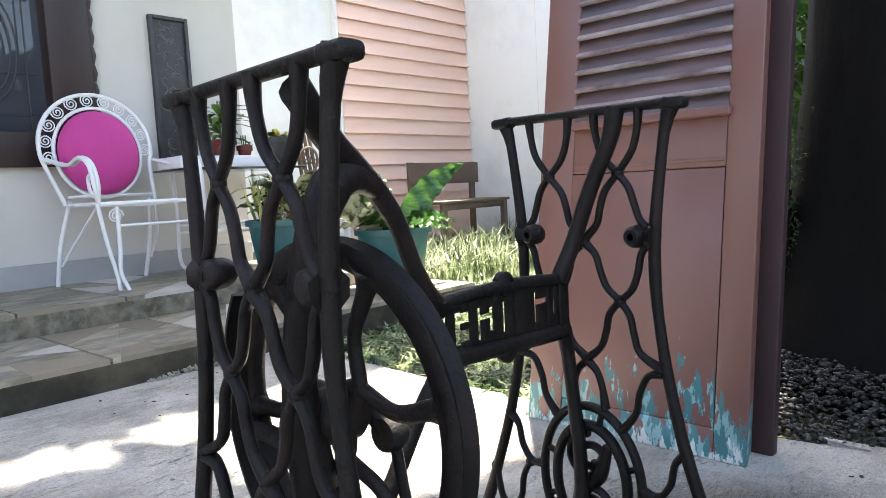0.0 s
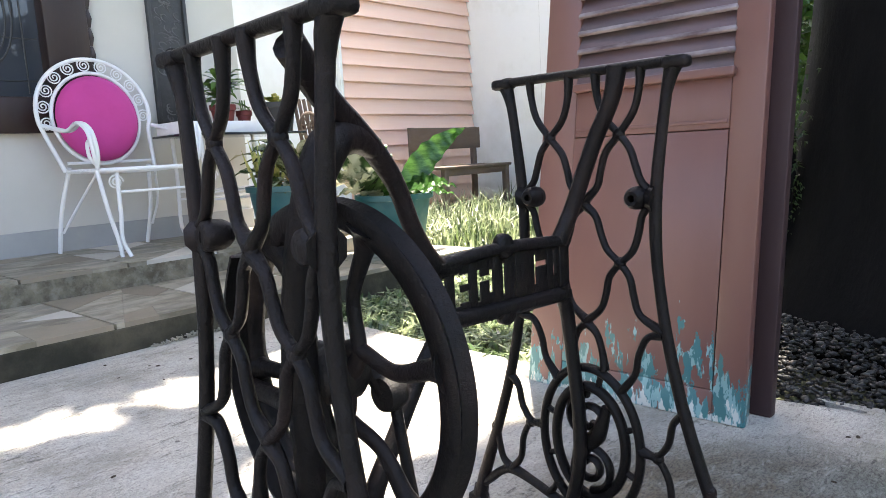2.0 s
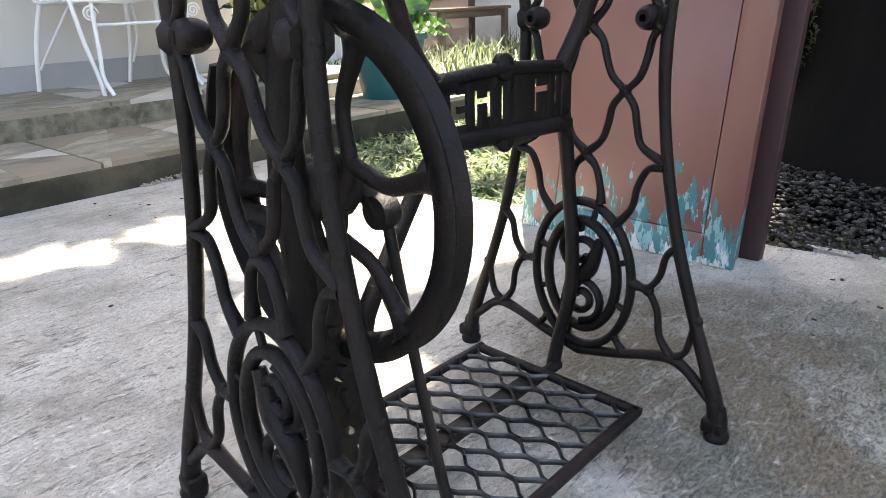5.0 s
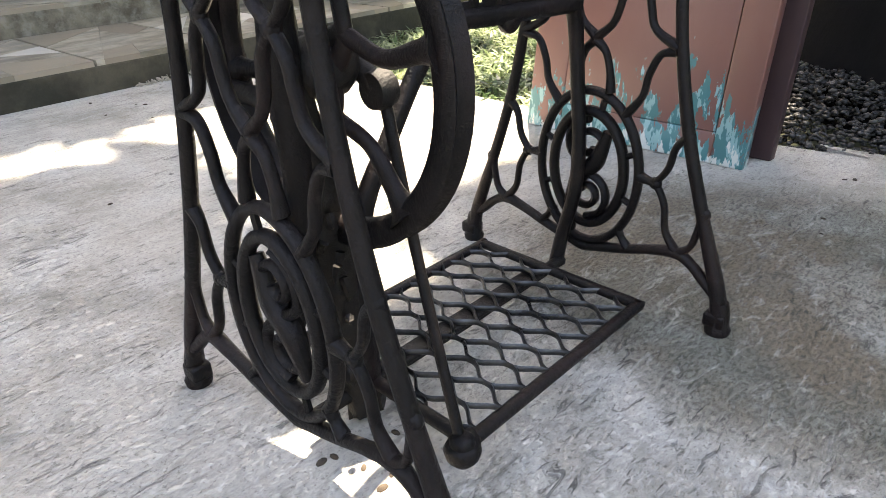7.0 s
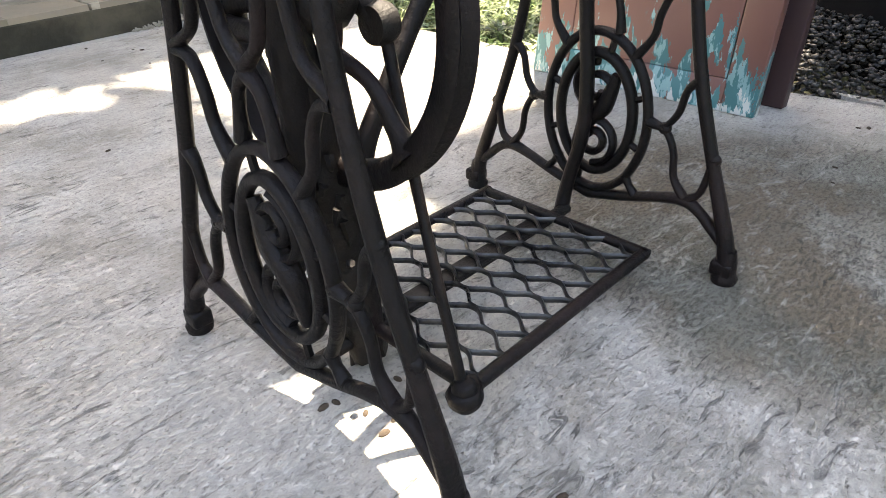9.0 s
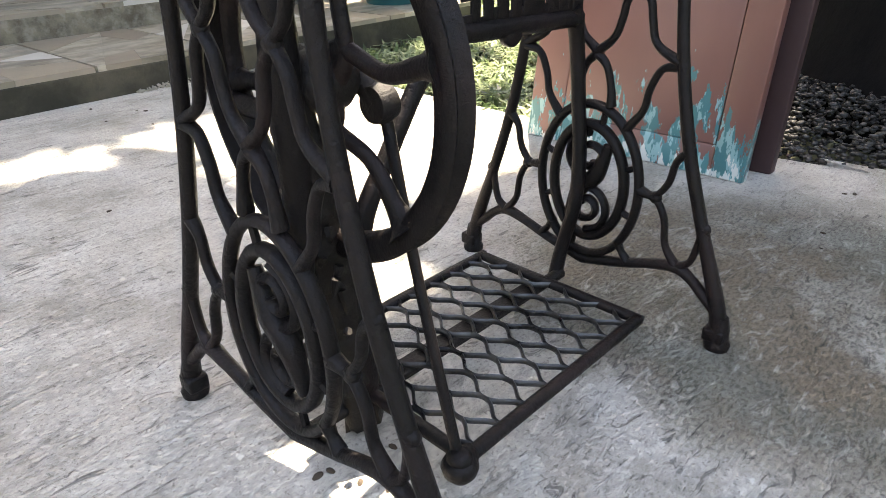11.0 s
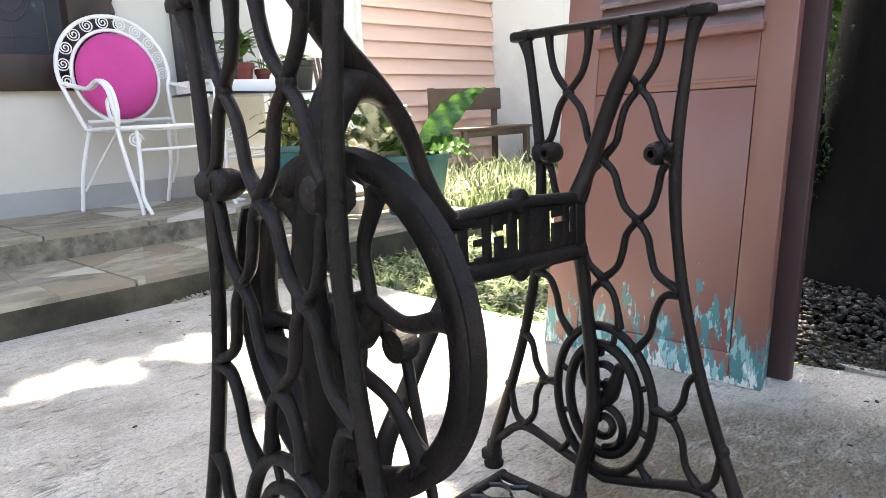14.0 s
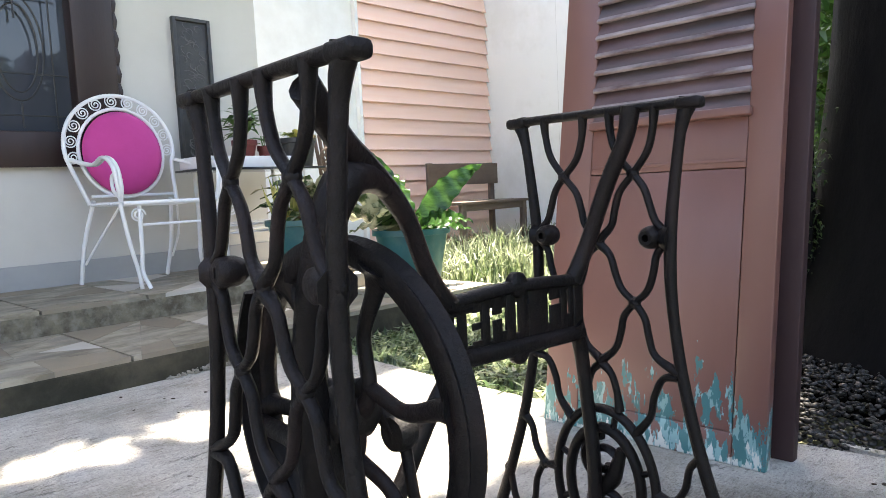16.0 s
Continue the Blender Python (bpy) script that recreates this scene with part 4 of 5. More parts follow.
# ---------------- porch table with pots ----------------
table = thing("porch_table", "white metal porch table with dark glass top", "table")
TX0, TX1, TY0, TY1, TT = 1.275, 1.98, 2.86, 3.26, 0.755
part("tabletop", box(BM(), (TX0, TY0, TT - 0.012), (TX1, TY1, TT), 0.003), TABLEGLASS, table, "dark glass tabletop")
for x in (TX0 + 0.09, TX1 - 0.13):
    for y in (TY0 + 0.04, TY1 - 0.04):
        part("leg", tube(BM(), [(x, y, TT - 0.012), (x + 0.005, y, 0.5), (x, y, 0.28), (x + 0.02, y - 0.03, 0.215), (x + 0.055, y - 0.05, 0.202)], 0.010, 8, up=(0, 1, 0)), WHITEIRON, table)
for y in (TY0 + 0.04, TY1 - 0.04):
    for z in (0.415, 0.455):
        part("stretcher", tube(BM(), [(TX0 + 0.09, y, z), (TX1 - 0.13, y, z)], 0.007, 6, up=(0, 1, 0), smooth=False), WHITEIRON, table)
b = BM()
for k, cx in enumerate((TX0 + 0.40, TX0 + 0.46)):
    tube(b, [(cx, TY0 + 0.04, 0.22), (cx, TY0 + 0.04, 0.70)], 0.006, 6, up=(0, 1, 0), smooth=False)
for z in (0.29, 0.345, 0.40, 0.26):
    tube(b, [(TX0 + 0.43 + 0.022 * math.cos(t * 0.6), TY0 + 0.04, z + 0.022 * math.sin(t * 0.6)) for t in range(11)], 0.004, 5, up=(0, 1, 0), n=2)
part("scrollwork", b, WHITEIRON, table)
tray = thing("tray", "white painted low tray box on the table", "tray")
part("tray_body", box(BM(), (TX0 + 0.0, 2.93, TT), (TX0 + 0.56, 3.20, TT + 0.062), 0.005), WHITEIRON, tray)
TTOP = TT + 0.062


def leaf_blade(bm, root, tip, width, droop=0.1, wave=0.0, n=8, cup=0.15, twist=0.0, freq=2.2, scallop=0.0):
    """One long leaf from root to tip with a mid fold, drooping and waved at its edges."""
    root, tip = Vector(root), Vector(tip)
    d = tip - root
    L = d.length
    side = d.cross(Vector((0, 0, 1)))
    if side.length < 1e-3:
        side = Vector((1, 0, 0))
    side.normalize()
    side = Matrix.Rotation(twist, 3, d.normalized()) @ side
    nor = side.cross(d).normalized()
    rows = []
    ph = random.uniform(0, 6)
    for i in range(n + 1):
        t = i / n
        c = root + d * t + Vector((0, 0, 1)) * droop * L * (4 * t * (1 - t) - 0.6 * t * t)
        w = width * max(0.02, math.sin(math.pi * min(1, 0.10 + 0.90 * t ** 0.8))) ** 0.75 * (1.12 - 0.3 * t)
        w *= 1 + scallop * math.sin(t * n * freq * 1.35 + ph)
        wv = wave * math.sin(t * n * freq + ph)
        wv2 = wave * math.sin(t * n * freq + ph + 1.7)
        rows.append((bm.verts.new(c - side * w + nor * (cup * w + wv)), bm.verts.new(c), bm.verts.new(c + side * w + nor * (cup * w + wv2))))
    for a, b in zip(rows, rows[1:]):
        bm.faces.new((a[0], a[1], b[1], b[0]))
        bm.faces.new((a[1], a[2], b[2], b[1]))


def pot_body(bm, r, h, lip=0.012, taper=0.72, seg=28):
    lathe(bm, [(r * taper, 0), (r * taper + 0.004, 0.008), (r * 0.97, h - 0.035), (r * 0.97, h - 0.03), (r + lip, h - 0.028), (r + lip, h), (r - 0.008, h), (r - 0.012, h - 0.03), (0.0, h - 0.035)], seg)


def small_pot(name, label, x, y, z, r, h, material, leaves, leaf_mat, size, seed, up=0.8):
    random.seed(seed)
    p = thing(name, label, "potted plant", at=pose(x, y, z))
    body = BM()
    pot_body(body, r, h, 0.006, 0.75, 20)
    part("pot", body, material, p)
    lf = BM()
    for k in range(leaves):
        a, e = random.uniform(0, 2 * math.pi), random.uniform(0.15, 1.0)
        hh = size * random.uniform(0.55, 1.1)
        root = (0.02 * math.cos(a), 0.02 * math.sin(a), h - 0.02 + hh * up * e * 0.7)
        L = size * random.uniform(0.4, 0.7)
        leaf_blade(lf, root, (root[0] + L * math.cos(a), root[1] + L * math.sin(a), root[2] + L * random.uniform(-0.3, 0.6)), size * 0.09, 0.12, 0.003, 5)
    for k in range(3):
        tube(lf, [(0.01 * k - 0.01, 0, h - 0.03), (0.015 * k - 0.015, 0.01, h + size * up * 0.8)], 0.004, 5, smooth=False)
    part("foliage", lf, leaf_mat, p)
    return p


small_pot("potted_plant", "dark leafy plant in a red clay pot on the table", 1.59, 3.06, TTOP, 0.064, 0.092, TERRA, 48, LEAF, 0.23, 5, 1.15)
small_pot("potted_plant", "small red clay pot with sparse plant on the table", 1.715, 3.06, TTOP, 0.038, 0.062, TERRA, 7, LEAF, 0.09, 6)
small_pot("potted_plant", "pale green plant in a black plastic pot on the table", 1.90, 3.02, TT, 0.105, 0.165, BLACKPLASTIC, 34, YELLOWLEAF, 0.16, 7, 0.4)

# slatted wooden ornament with a small wheel behind the table
orn = thing("wheel_ornament", "weathered slatted wood ornament with a small spoked wheel", "ornament")
OX, OY = 2.13, 3.12
for k in range(4):
    part("slat", tube(BM(), [(OX - 0.04 + k * 0.035, OY, 0.955), (OX + 0.05 + k * 0.035, OY - 0.03, 0.215)], 0.011, 4, up=(0, 1, 0), smooth=False), BENCHWOOD, orn)
b = BM()
tube(b, [(OX + 0.03 + 0.062 * math.cos(t), OY - 0.04, 0.80 + 0.075 * math.sin(t)) for t in [2 * math.pi * k / 24 for k in range(24)]], 0.008, 6, up=(0, 1, 0), closed=True, smooth=False)
for k in range(4):
    a = math.pi * k / 4
    tube(b, [(OX + 0.03 - 0.06 * math.cos(a), OY - 0.04, 0.80 - 0.072 * math.sin(a)), (OX + 0.03 + 0.06 * math.cos(a), OY - 0.04, 0.80 + 0.072 * math.sin(a))], 0.005, 5, up=(0, 1, 0), smooth=False)
part("wheel", b, BENCHWOOD, orn)

# ---------------- big teal planters ----------------
random.seed(11)
pa = thing("planter", "round teal plastic planter with broad wavy nest fern leaves", "planter", at=pose(2.02, 2.20, 0.10))
b = BM()
pot_body(b, 0.188, 0.30, 0.012, 0.70, 36)
part("pot", b, TEAL, pa)
for a, L, rise, w, tw in ((-45, 0.38, 0.37, 0.066, 1.35), (140, 0.20, 0.46, 0.060, 1.3), (128, 0.28, 0.36, 0.052, 1.1), (-70, 0.30, 0.10, 0.06, 0.8), (-20, 0.36, 0.06, 0.055, 0.4), (60, 0.34, 0.34, 0.05, 0.5), (105, 0.36, 0.30, 0.055, 1.0), (135, 0.34, 0.26, 0.06, 1.2), (150, 0.42, 0.16, 0.06, 0.7), (170, 0.34, 0.34, 0.05, 0.9), (200, 0.36, 0.14, 0.055, 0.6), (232, 0.30, 0.10, 0.055, 0.5), (265, 0.30, 0.05, 0.05, 0.4), (300, 0.28, 0.03, 0.05, 0.5), (330, 0.32, 0.02, 0.055, 0.3), (120, 0.46, 0.10, 0.06, 0.6), (182, 0.40, 0.06, 0.06, 0.5), (15, 0.38, 0.14, 0.05, 0.5)):
    lf = BM()
    a = radians(a)
    leaf_blade(lf, (0.03 * math.cos(a), 0.03 * math.sin(a), 0.27), (L * math.cos(a), L * math.sin(a), 0.27 + rise), w, 0.10, 0.012, 40, 0.25, tw, random.uniform(0.75, 1.0), 0.05)
    # leaves on the left take the pale patches that imitate sun glare
    part("leaf", lf, CREAMLEAF if 100 < math.degrees(a) < 240 and L > 0.335 else FERN, pa)
part("soil", lathe(BM(), [(0.0, 0.262), (0.172, 0.262), (0.172, 0.268), (0.0, 0.272)], 24), SOIL, pa)

pb2 = thing("planter", "teal plastic planter crowded with striped and variegated leaves", "planter", at=pose(1.70, 2.66, 0.20))
b = BM()
pot_body(b, 0.205, 0.27, 0.012, 0.78, 36)
part("pot", b, TEAL, pb2)
part("soil", lathe(BM(), [(0.0, 0.235), (0.19, 0.235), (0.19, 0.24), (0.0, 0.245)], 24), SOIL, pb2)
lf = BM()
for k in range(16):
    a = random.uniform(0, 6.28)
    x, y = -0.11 + 0.06 * math.cos(a), 0.03 + 0.06 * math.sin(a)
    leaf_blade(lf, (x, y, 0.24), (x + random.uniform(-0.07, 0.07), y + random.uniform(-0.06, 0.06), 0.24 + random.uniform(0.16, 0.30)), 0.013, 0.0, 0.002, 5, 0.1, random.uniform(-1, 1))
part("striped_leaves", lf, YELLOWLEAF, pb2, "upright yellow striped leaves")
lf = BM()
for k in range(60):
    a, L = random.uniform(0, 6.28), random.uniform(0.10, 0.24)
    r0 = random.uniform(0.0, 0.13)
    x, y, z = 0.06 + r0 * math.cos(a), r0 * math.sin(a), 0.24 + random.uniform(0.02, 0.20)
    leaf_blade(lf, (x, y, z), (x + L * math.cos(a), y + L * math.sin(a), z + random.uniform(-0.05, 0.10)), 0.035, 0.15, 0.006, 7, 0.2, random.uniform(-0.5, 0.5))
part("variegated_leaves", lf, CREAMLEAF, pb2, "cream and green variegated leaves with sun glare in their colour")
lf = BM()
for k in range(14):
    a, L = random.uniform(0, 6.28), random.uniform(0.08, 0.14)
    x, y = 0.02 + 0.06 * math.cos(a), -0.10 + 0.05 * math.sin(a)
    leaf_blade(lf, (x, y, 0.245), (x + L * math.cos(a), y + L * math.sin(a), 0.27 + random.uniform(0.0, 0.06)), 0.02, 0.1, 0.003, 5)
part("orange_leaves", lf, ORANGELEAF, pb2, "orange croton leaves")
wb = thing("wood_block", "pale greyish wooden block beside the planters", "wood block")
part("block", box(BM(), (1.83, 2.43, 0.098), (2.06, 2.52, 0.175), 0.004), TANWOOD, wb)

# ---------------- bench on the grass ----------------
bench = thing("bench", "weathered brown wooden bench on the grass", "bench")
BX0, BX1, BYF, BYB, BSZ = 3.50, 4.36, 3.26, 3.66, 0.475
for i in range(3):
    y0 = BYF + i * 0.135
    part("seat_plank", box(BM(), (BX0, y0, BSZ - 0.022), (BX1, y0 + 0.125, BSZ), 0.003), BENCHWOOD, bench)
for x in (BX0 + 0.03, BX1 - 0.07):
    part("leg", box(BM(), (x, BYF + 0.01, -0.05), (x + 0.045, BYF + 0.055, BSZ - 0.02), 0.003), BENCHWOOD, bench)
    part("back_post", box(BM(), (x, BYB - 0.03, -0.05), (x + 0.045, BYB + 0.01, 0.80), 0.003), BENCHWOOD, bench)
part("back_plank", box(BM(), (BX0, BYB - 0.052, 0.615), (BX1, BYB - 0.03, 0.795), 0.003), BENCHWOOD, bench)
part("rail", box(BM(), (BX0 + 0.03, BYF + 0.02, BSZ - 0.075), (BX1 - 0.03, BYF + 0.045, BSZ - 0.022), 0.003), BENCHWOOD, bench)

# ---------------- grass, pebbles, tree ----------------
def blades(name, count, region, height, width, material, label, seed, lean=0.6, reject=None, category="grass"):
    rng = np.random.default_rng(seed)
    x0, x1, y0, y1 = region
    px, py = rng.uniform(x0, x1, count), rng.uniform(y0, y1, count)
    if reject:
        keep = np.array([not reject(a, b) for a, b in zip(px, py)])
        px, py = px[keep], py[keep]
    c = len(px)
    a = rng.uniform(0, 2 * np.pi, c)
    h = height * rng.uniform(0.35, 1.2, c)
    w = width * rng.uniform(0.6, 1.3, c)
    ln = lean * h * rng.uniform(0.2, 1.3, c)
    dx, dy = np.cos(a), np.sin(a)
    v = np.empty((c, 5, 3))
    z0 = -0.06
    v[:, 0] = np.stack([px - dy * w, py + dx * w, np.full(c, z0)], 1)
    v[:, 1] = np.stack([px + dy * w, py - dx * w, np.full(c, z0)], 1)
    mx, my, mz = px + dx * ln * 0.35, py + dy * ln * 0.35, z0 + h * 0.65
    v[:, 2] = np.stack([mx + dy * w * 0.8, my - dx * w * 0.8, mz], 1)
    v[:, 3] = np.stack([mx - dy * w * 0.8, my + dx * w * 0.8, mz], 1)
    v[:, 4] = np.stack([px + dx * ln, py + dy * ln, z0 + h * (1 - 0.25 * (ln / (h + 1e-6)))], 1)
    f = []
    for i in range(c):
        k = i * 5
        f += [(k, k + 1, k + 2, k + 3), (k + 3, k + 2, k + 4)]
    me = bpy.data.meshes.new(name)
    me.from_pydata(v.reshape(-1, 3).tolist(), [], f)
    me.materials.append(material)
    return tagged(new(name, me), label, category, "", "stuff")


def off_lawn(x, y):
    edge_x = 1.20 if y > 0.45 else 9.0
    return x < edge_x or (x < STEP_X1 + 0.02 and y > Y1 - 0.01)


blades("grass", 42000, (1.18, XS, 0.45, 4.0), 0.06, 0.0032, GRASS, "sunlit uneven lawn grass", 3, 1.8, off_lawn)
blades("ground_cover", 9000, (1.18, 2.6, 0.45, 1.9), 0.085, 0.0075, COVER, "low broad leaved weeds by the slab", 4, 1.6, off_lawn, "weeds")
blades("tall_weeds", 4200, (2.55, 4.65, 2.4, 3.95), 0.25, 0.007, WEED, "tall pale weeds before the bench", 5, 0.8, off_lawn, "weeds")
blades("seed_weeds", 900, (2.9, 4.6, 2.7, 3.3), 0.36, 0.005, WEED, "tall seeding weeds before the bench", 6, 0.7, off_lawn, "weeds")
blades("grass_far", 9000, (XS + 0.3, 9, -4, 5), 0.12, 0.008, GRASS, "garden grass", 8, 0.7, None)


def pebbles(name, count, region, label, seed):
    rng = random.Random(seed)
    src = bmesh.new()
    bmesh.ops.create_icosphere(src, subdivisions=1, radius=1.0)
    bv, bf = [v.co.copy() for v in src.verts], [[v.index for v in f.verts] for f in src.faces]
    src.free()
    vs, fs = [], []
    for _ in range(count):
        x, y = rng.uniform(region[0], region[1]), rng.uniform(region[2], region[3])
        if x < 1.27 + 0.12 * max(0, -y) + (0.04 if y < 0.1 else 0):
            continue
        r = rng.uniform(0.0035, 0.010)
        m = pose(x, y, -0.05 + 0.085 * min(1, (x - 1.25) / 0.4) + rng.uniform(0, 0.035), rng.uniform(-25, 25), rng.uniform(-25, 25), rng.uniform(0, 180)) @ Matrix.Diagonal((r * 1.3, r, r * 0.55, 1))
        k = len(vs)
        vs += [tuple(m @ (p * (1 + 0.12 * noise.noise(p * 2 + Vector((x * 9, y * 9, 0)))))) for p in bv]
        fs += [[k + i for i in f] for f in bf]
    me = bpy.data.meshes.new(name)
    me.from_pydata(vs, [], fs)
    me.materials.append(PEBBLE)
    me.shade_smooth()
    return tagged(new(name, me), label, "pebbles", "", "stuff")


pebbles("gravel", 13000, (1.2, 2.3, -0.7, 0.62), "grey river pebbles edging the slab", 12)

# big tree: trunk with deep shade in its colour beside the pebbles, crown over the yard
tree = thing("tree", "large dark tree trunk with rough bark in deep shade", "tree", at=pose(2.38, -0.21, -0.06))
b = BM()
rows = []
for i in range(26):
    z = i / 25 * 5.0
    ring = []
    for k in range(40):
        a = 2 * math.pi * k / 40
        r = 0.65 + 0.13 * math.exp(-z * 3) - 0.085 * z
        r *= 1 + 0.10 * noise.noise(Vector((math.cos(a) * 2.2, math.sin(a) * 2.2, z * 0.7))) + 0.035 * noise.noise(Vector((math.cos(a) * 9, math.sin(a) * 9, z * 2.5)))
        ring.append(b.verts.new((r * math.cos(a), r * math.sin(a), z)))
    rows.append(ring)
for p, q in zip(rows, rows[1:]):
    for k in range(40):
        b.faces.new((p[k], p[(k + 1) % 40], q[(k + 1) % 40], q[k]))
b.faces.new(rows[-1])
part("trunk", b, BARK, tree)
for k, (dx, dy, dz) in enumerate(((-1.6, 0.3, 1.0), (-0.9, 1.5, 1.1), (-0.6, -1.6, 1.0), (1.2, 0.5, 1.2), (-2.4, -1.0, 0.9))):
    part("limb", tube(BM(), [(0, 0, 4.6), (dx * 0.5, dy * 0.5, 4.7 + dz * 0.7), (dx, dy, 4.8 + dz)], [0.22, 0.12, 0.05], 8), BARK, tree)


def lit_floor(x, y):
    """Where the crown lets the sun through: true gaps, given by where their light falls on the slab."""
    n1 = 0.05 * noise.noise(Vector((x * 4, y * 4, 3)))
    if ((x - 0.82) / 0.46) ** 2 + ((y - 0.97) / 0.50) ** 2 < 1 + 4 * n1:
        return True
    if ((x - 0.40) / 0.16) ** 2 + ((y - 0.62) / 0.24) ** 2 < 1 + 6 * n1:
        return True
    if ((x - 1.42) / 0.24) ** 2 + ((y - 0.20) / 0.095) ** 2 < 1:
        return True
    return x > 1.95 + 4 * n1 and y > 0.7 or (x > 1.1 and y > 0.7 and noise.noise(Vector((x * 5, y * 5, 9))) > -0.12)


def thin_crown(x, y):
    """Where the crown is thin and the light on the slab is broken."""
    if ((x + 0.01) / 0.17) ** 2 + ((y - 0.09) / 0.24) ** 2 < 1:
        return 1.0
    n1 = 0.05 * noise.noise(Vector((x * 4, y * 4, 3)))
    if abs(y - 1.40 - 0.10 * (x - 0.3)) < 0.085 - 0.05 * abs(x - 0.3) + 0.35 * n1 and -0.15 < x < 0.9:
        return 0.985
    if abs(y - 1.36) < 0.18 and -0.15 < x < 0.7:
        return 0.45
    if ((x - 0.35) / 0.35) ** 2 + ((y - 1.1) / 0.25) ** 2 < 1:
        return 0.14
    if ((x - 0.33) / 0.13) ** 2 + ((y - 0.40) / 0.13) ** 2 < 1:
        return 0.95
    return 0.1 if x < 0.42 and y > -0.25 else 0.0


rng = random.Random(21)
vs, fs = [], []
made = 0
while made < 20000:
    gx, gy, h = rng.uniform(-3.0, 3.0), rng.uniform(-3.2, 2.1), rng.uniform(5.2, 6.8)
    if lit_floor(gx, gy) or ((gx - 0.1) / 2.7) ** 2 + ((gy + 0.4) / 2.6) ** 2 > 1 + 0.5 * noise.noise(Vector((gx * 1.5, gy * 1.5, 5))):
        made += 1
        continue
    made += 1
    if rng.random() < thin_crown(gx, gy):
        continue
    p = Vector((gx, gy, 0)) + TO_SUN * (h / TO_SUN.z)
    L, w = rng.uniform(0.09, 0.15), rng.uniform(0.04, 0.065)
    m = Matrix.Translation(p - Vector((2.38, -0.21, -0.06))) @ Euler((rng.uniform(-0.6, 0.6), rng.uniform(-0.6, 0.6), rng.uniform(0, 6.3))).to_matrix().to_4x4()
    k = len(vs)
    vs += [tuple(m @ Vector(q)) for q in ((-L, 0, 0), (-L * 0.3, w, 0.01), (L * 0.4, w * 0.9, 0.01), (L, 0, -0.02), (L * 0.4, -w * 0.9, 0.01), (-L * 0.3, -w, 0.01))]
    fs.append([k, k + 1, k + 2, k + 3, k + 4, k + 5])
me = bpy.data.meshes.new("crown")
me.from_pydata(vs, [], fs)
me.materials.append(CROWN)
cr = new("crown", me)
cr.parent = tree
# an added, unseen low leafy twig that shapes small sun flecks; the gaps by where their light falls
FLECKS = (((-0.027, 0.183), (-0.029, 0.138), (-0.02, 0.112), (0.02, 0.114), (0.076, 0.135), (0.055, 0.159), (0.02, 0.176)),
          ((-0.025, 0.08), (0.005, 0.096), (0.050, 0.097), (0.056, 0.060), (0.035, -0.02), (0.02, -0.05), (-0.02, -0.03), (-0.037, 0.042)),
          ((-0.106, 0.168), (-0.08, 0.166), (-0.057, 0.156), (-0.055, 0.149), (-0.08, 0.157), (-0.104, 0.158)),
          ((-0.104, 0.146), (-0.094, 0.146), (-0.094, 0.134), (-0.104, 0.134)),
          ((-0.048, 0.175), (-0.040, 0.172), (-0.034, 0.157), (-0.042, 0.161)))


def in_fleck(x, y):
    for poly in FLECKS:
        inside = False
        for (xa, ya), (xb, yb_) in zip(poly, poly[1:] + poly[:1]):
            if (ya > y) != (yb_ > y) and x < xa + (xb - xa) * (y - ya) / (yb_ - ya):
                inside = not inside
        if inside:
            return True
    return False


# unseen limb added to carry the fleck-shaping leaves
part("limb", tube(BM(), [(-0.5, 0.1, 2.0), (-1.0, 0.22, 1.75), (-1.5, 0.34, 1.45), (-1.9, 0.46, 1.24)], [0.05, 0.03, 0.018, 0.006], 8), BARK, tree)
vs, fs = [], []
for _ in range(4200):
    gx, gy = rng.uniform(-0.22, 0.24), rng.uniform(-0.22, 0.36)
    p = Vector((gx, gy, 0)) + TO_SUN * (rng.uniform(1.08, 1.22) / TO_SUN.z)
    L = rng.uniform(0.014, 0.04)
    w = L * rng.uniform(0.3, 0.5)
    m = Matrix.Translation(p) @ Euler((rng.uniform(-0.4, 0.4), rng.uniform(-0.4, 0.4), rng.uniform(0, 6.3))).to_matrix().to_4x4()
    outline = [m @ Vector(q) for q in ((-L, 0, 0), (-L * 0.3, w, 0.003), (L * 0.4, w * 0.9, 0.003), (L, 0, -0.006), (L * 0.4, -w * 0.9, 0.003), (-L * 0.3, -w, 0.003))]
    if any(in_fleck(q.x, q.y) for q in (q - TO_SUN * (q.z / TO_SUN.z) for q in outline + [p])):
        continue
    k = len(vs)
    vs += [tuple(q - Vector((2.38, -0.21, -0.06))) for q in outline]
    fs.append([k, k + 1, k + 2, k + 3, k + 4, k + 5])
me = bpy.data.meshes.new("twig_leaves")
me.from_pydata(vs, [], fs)
me.materials.append(CROWN)
tw = new("twig_leaves", me)
tw.parent = tree


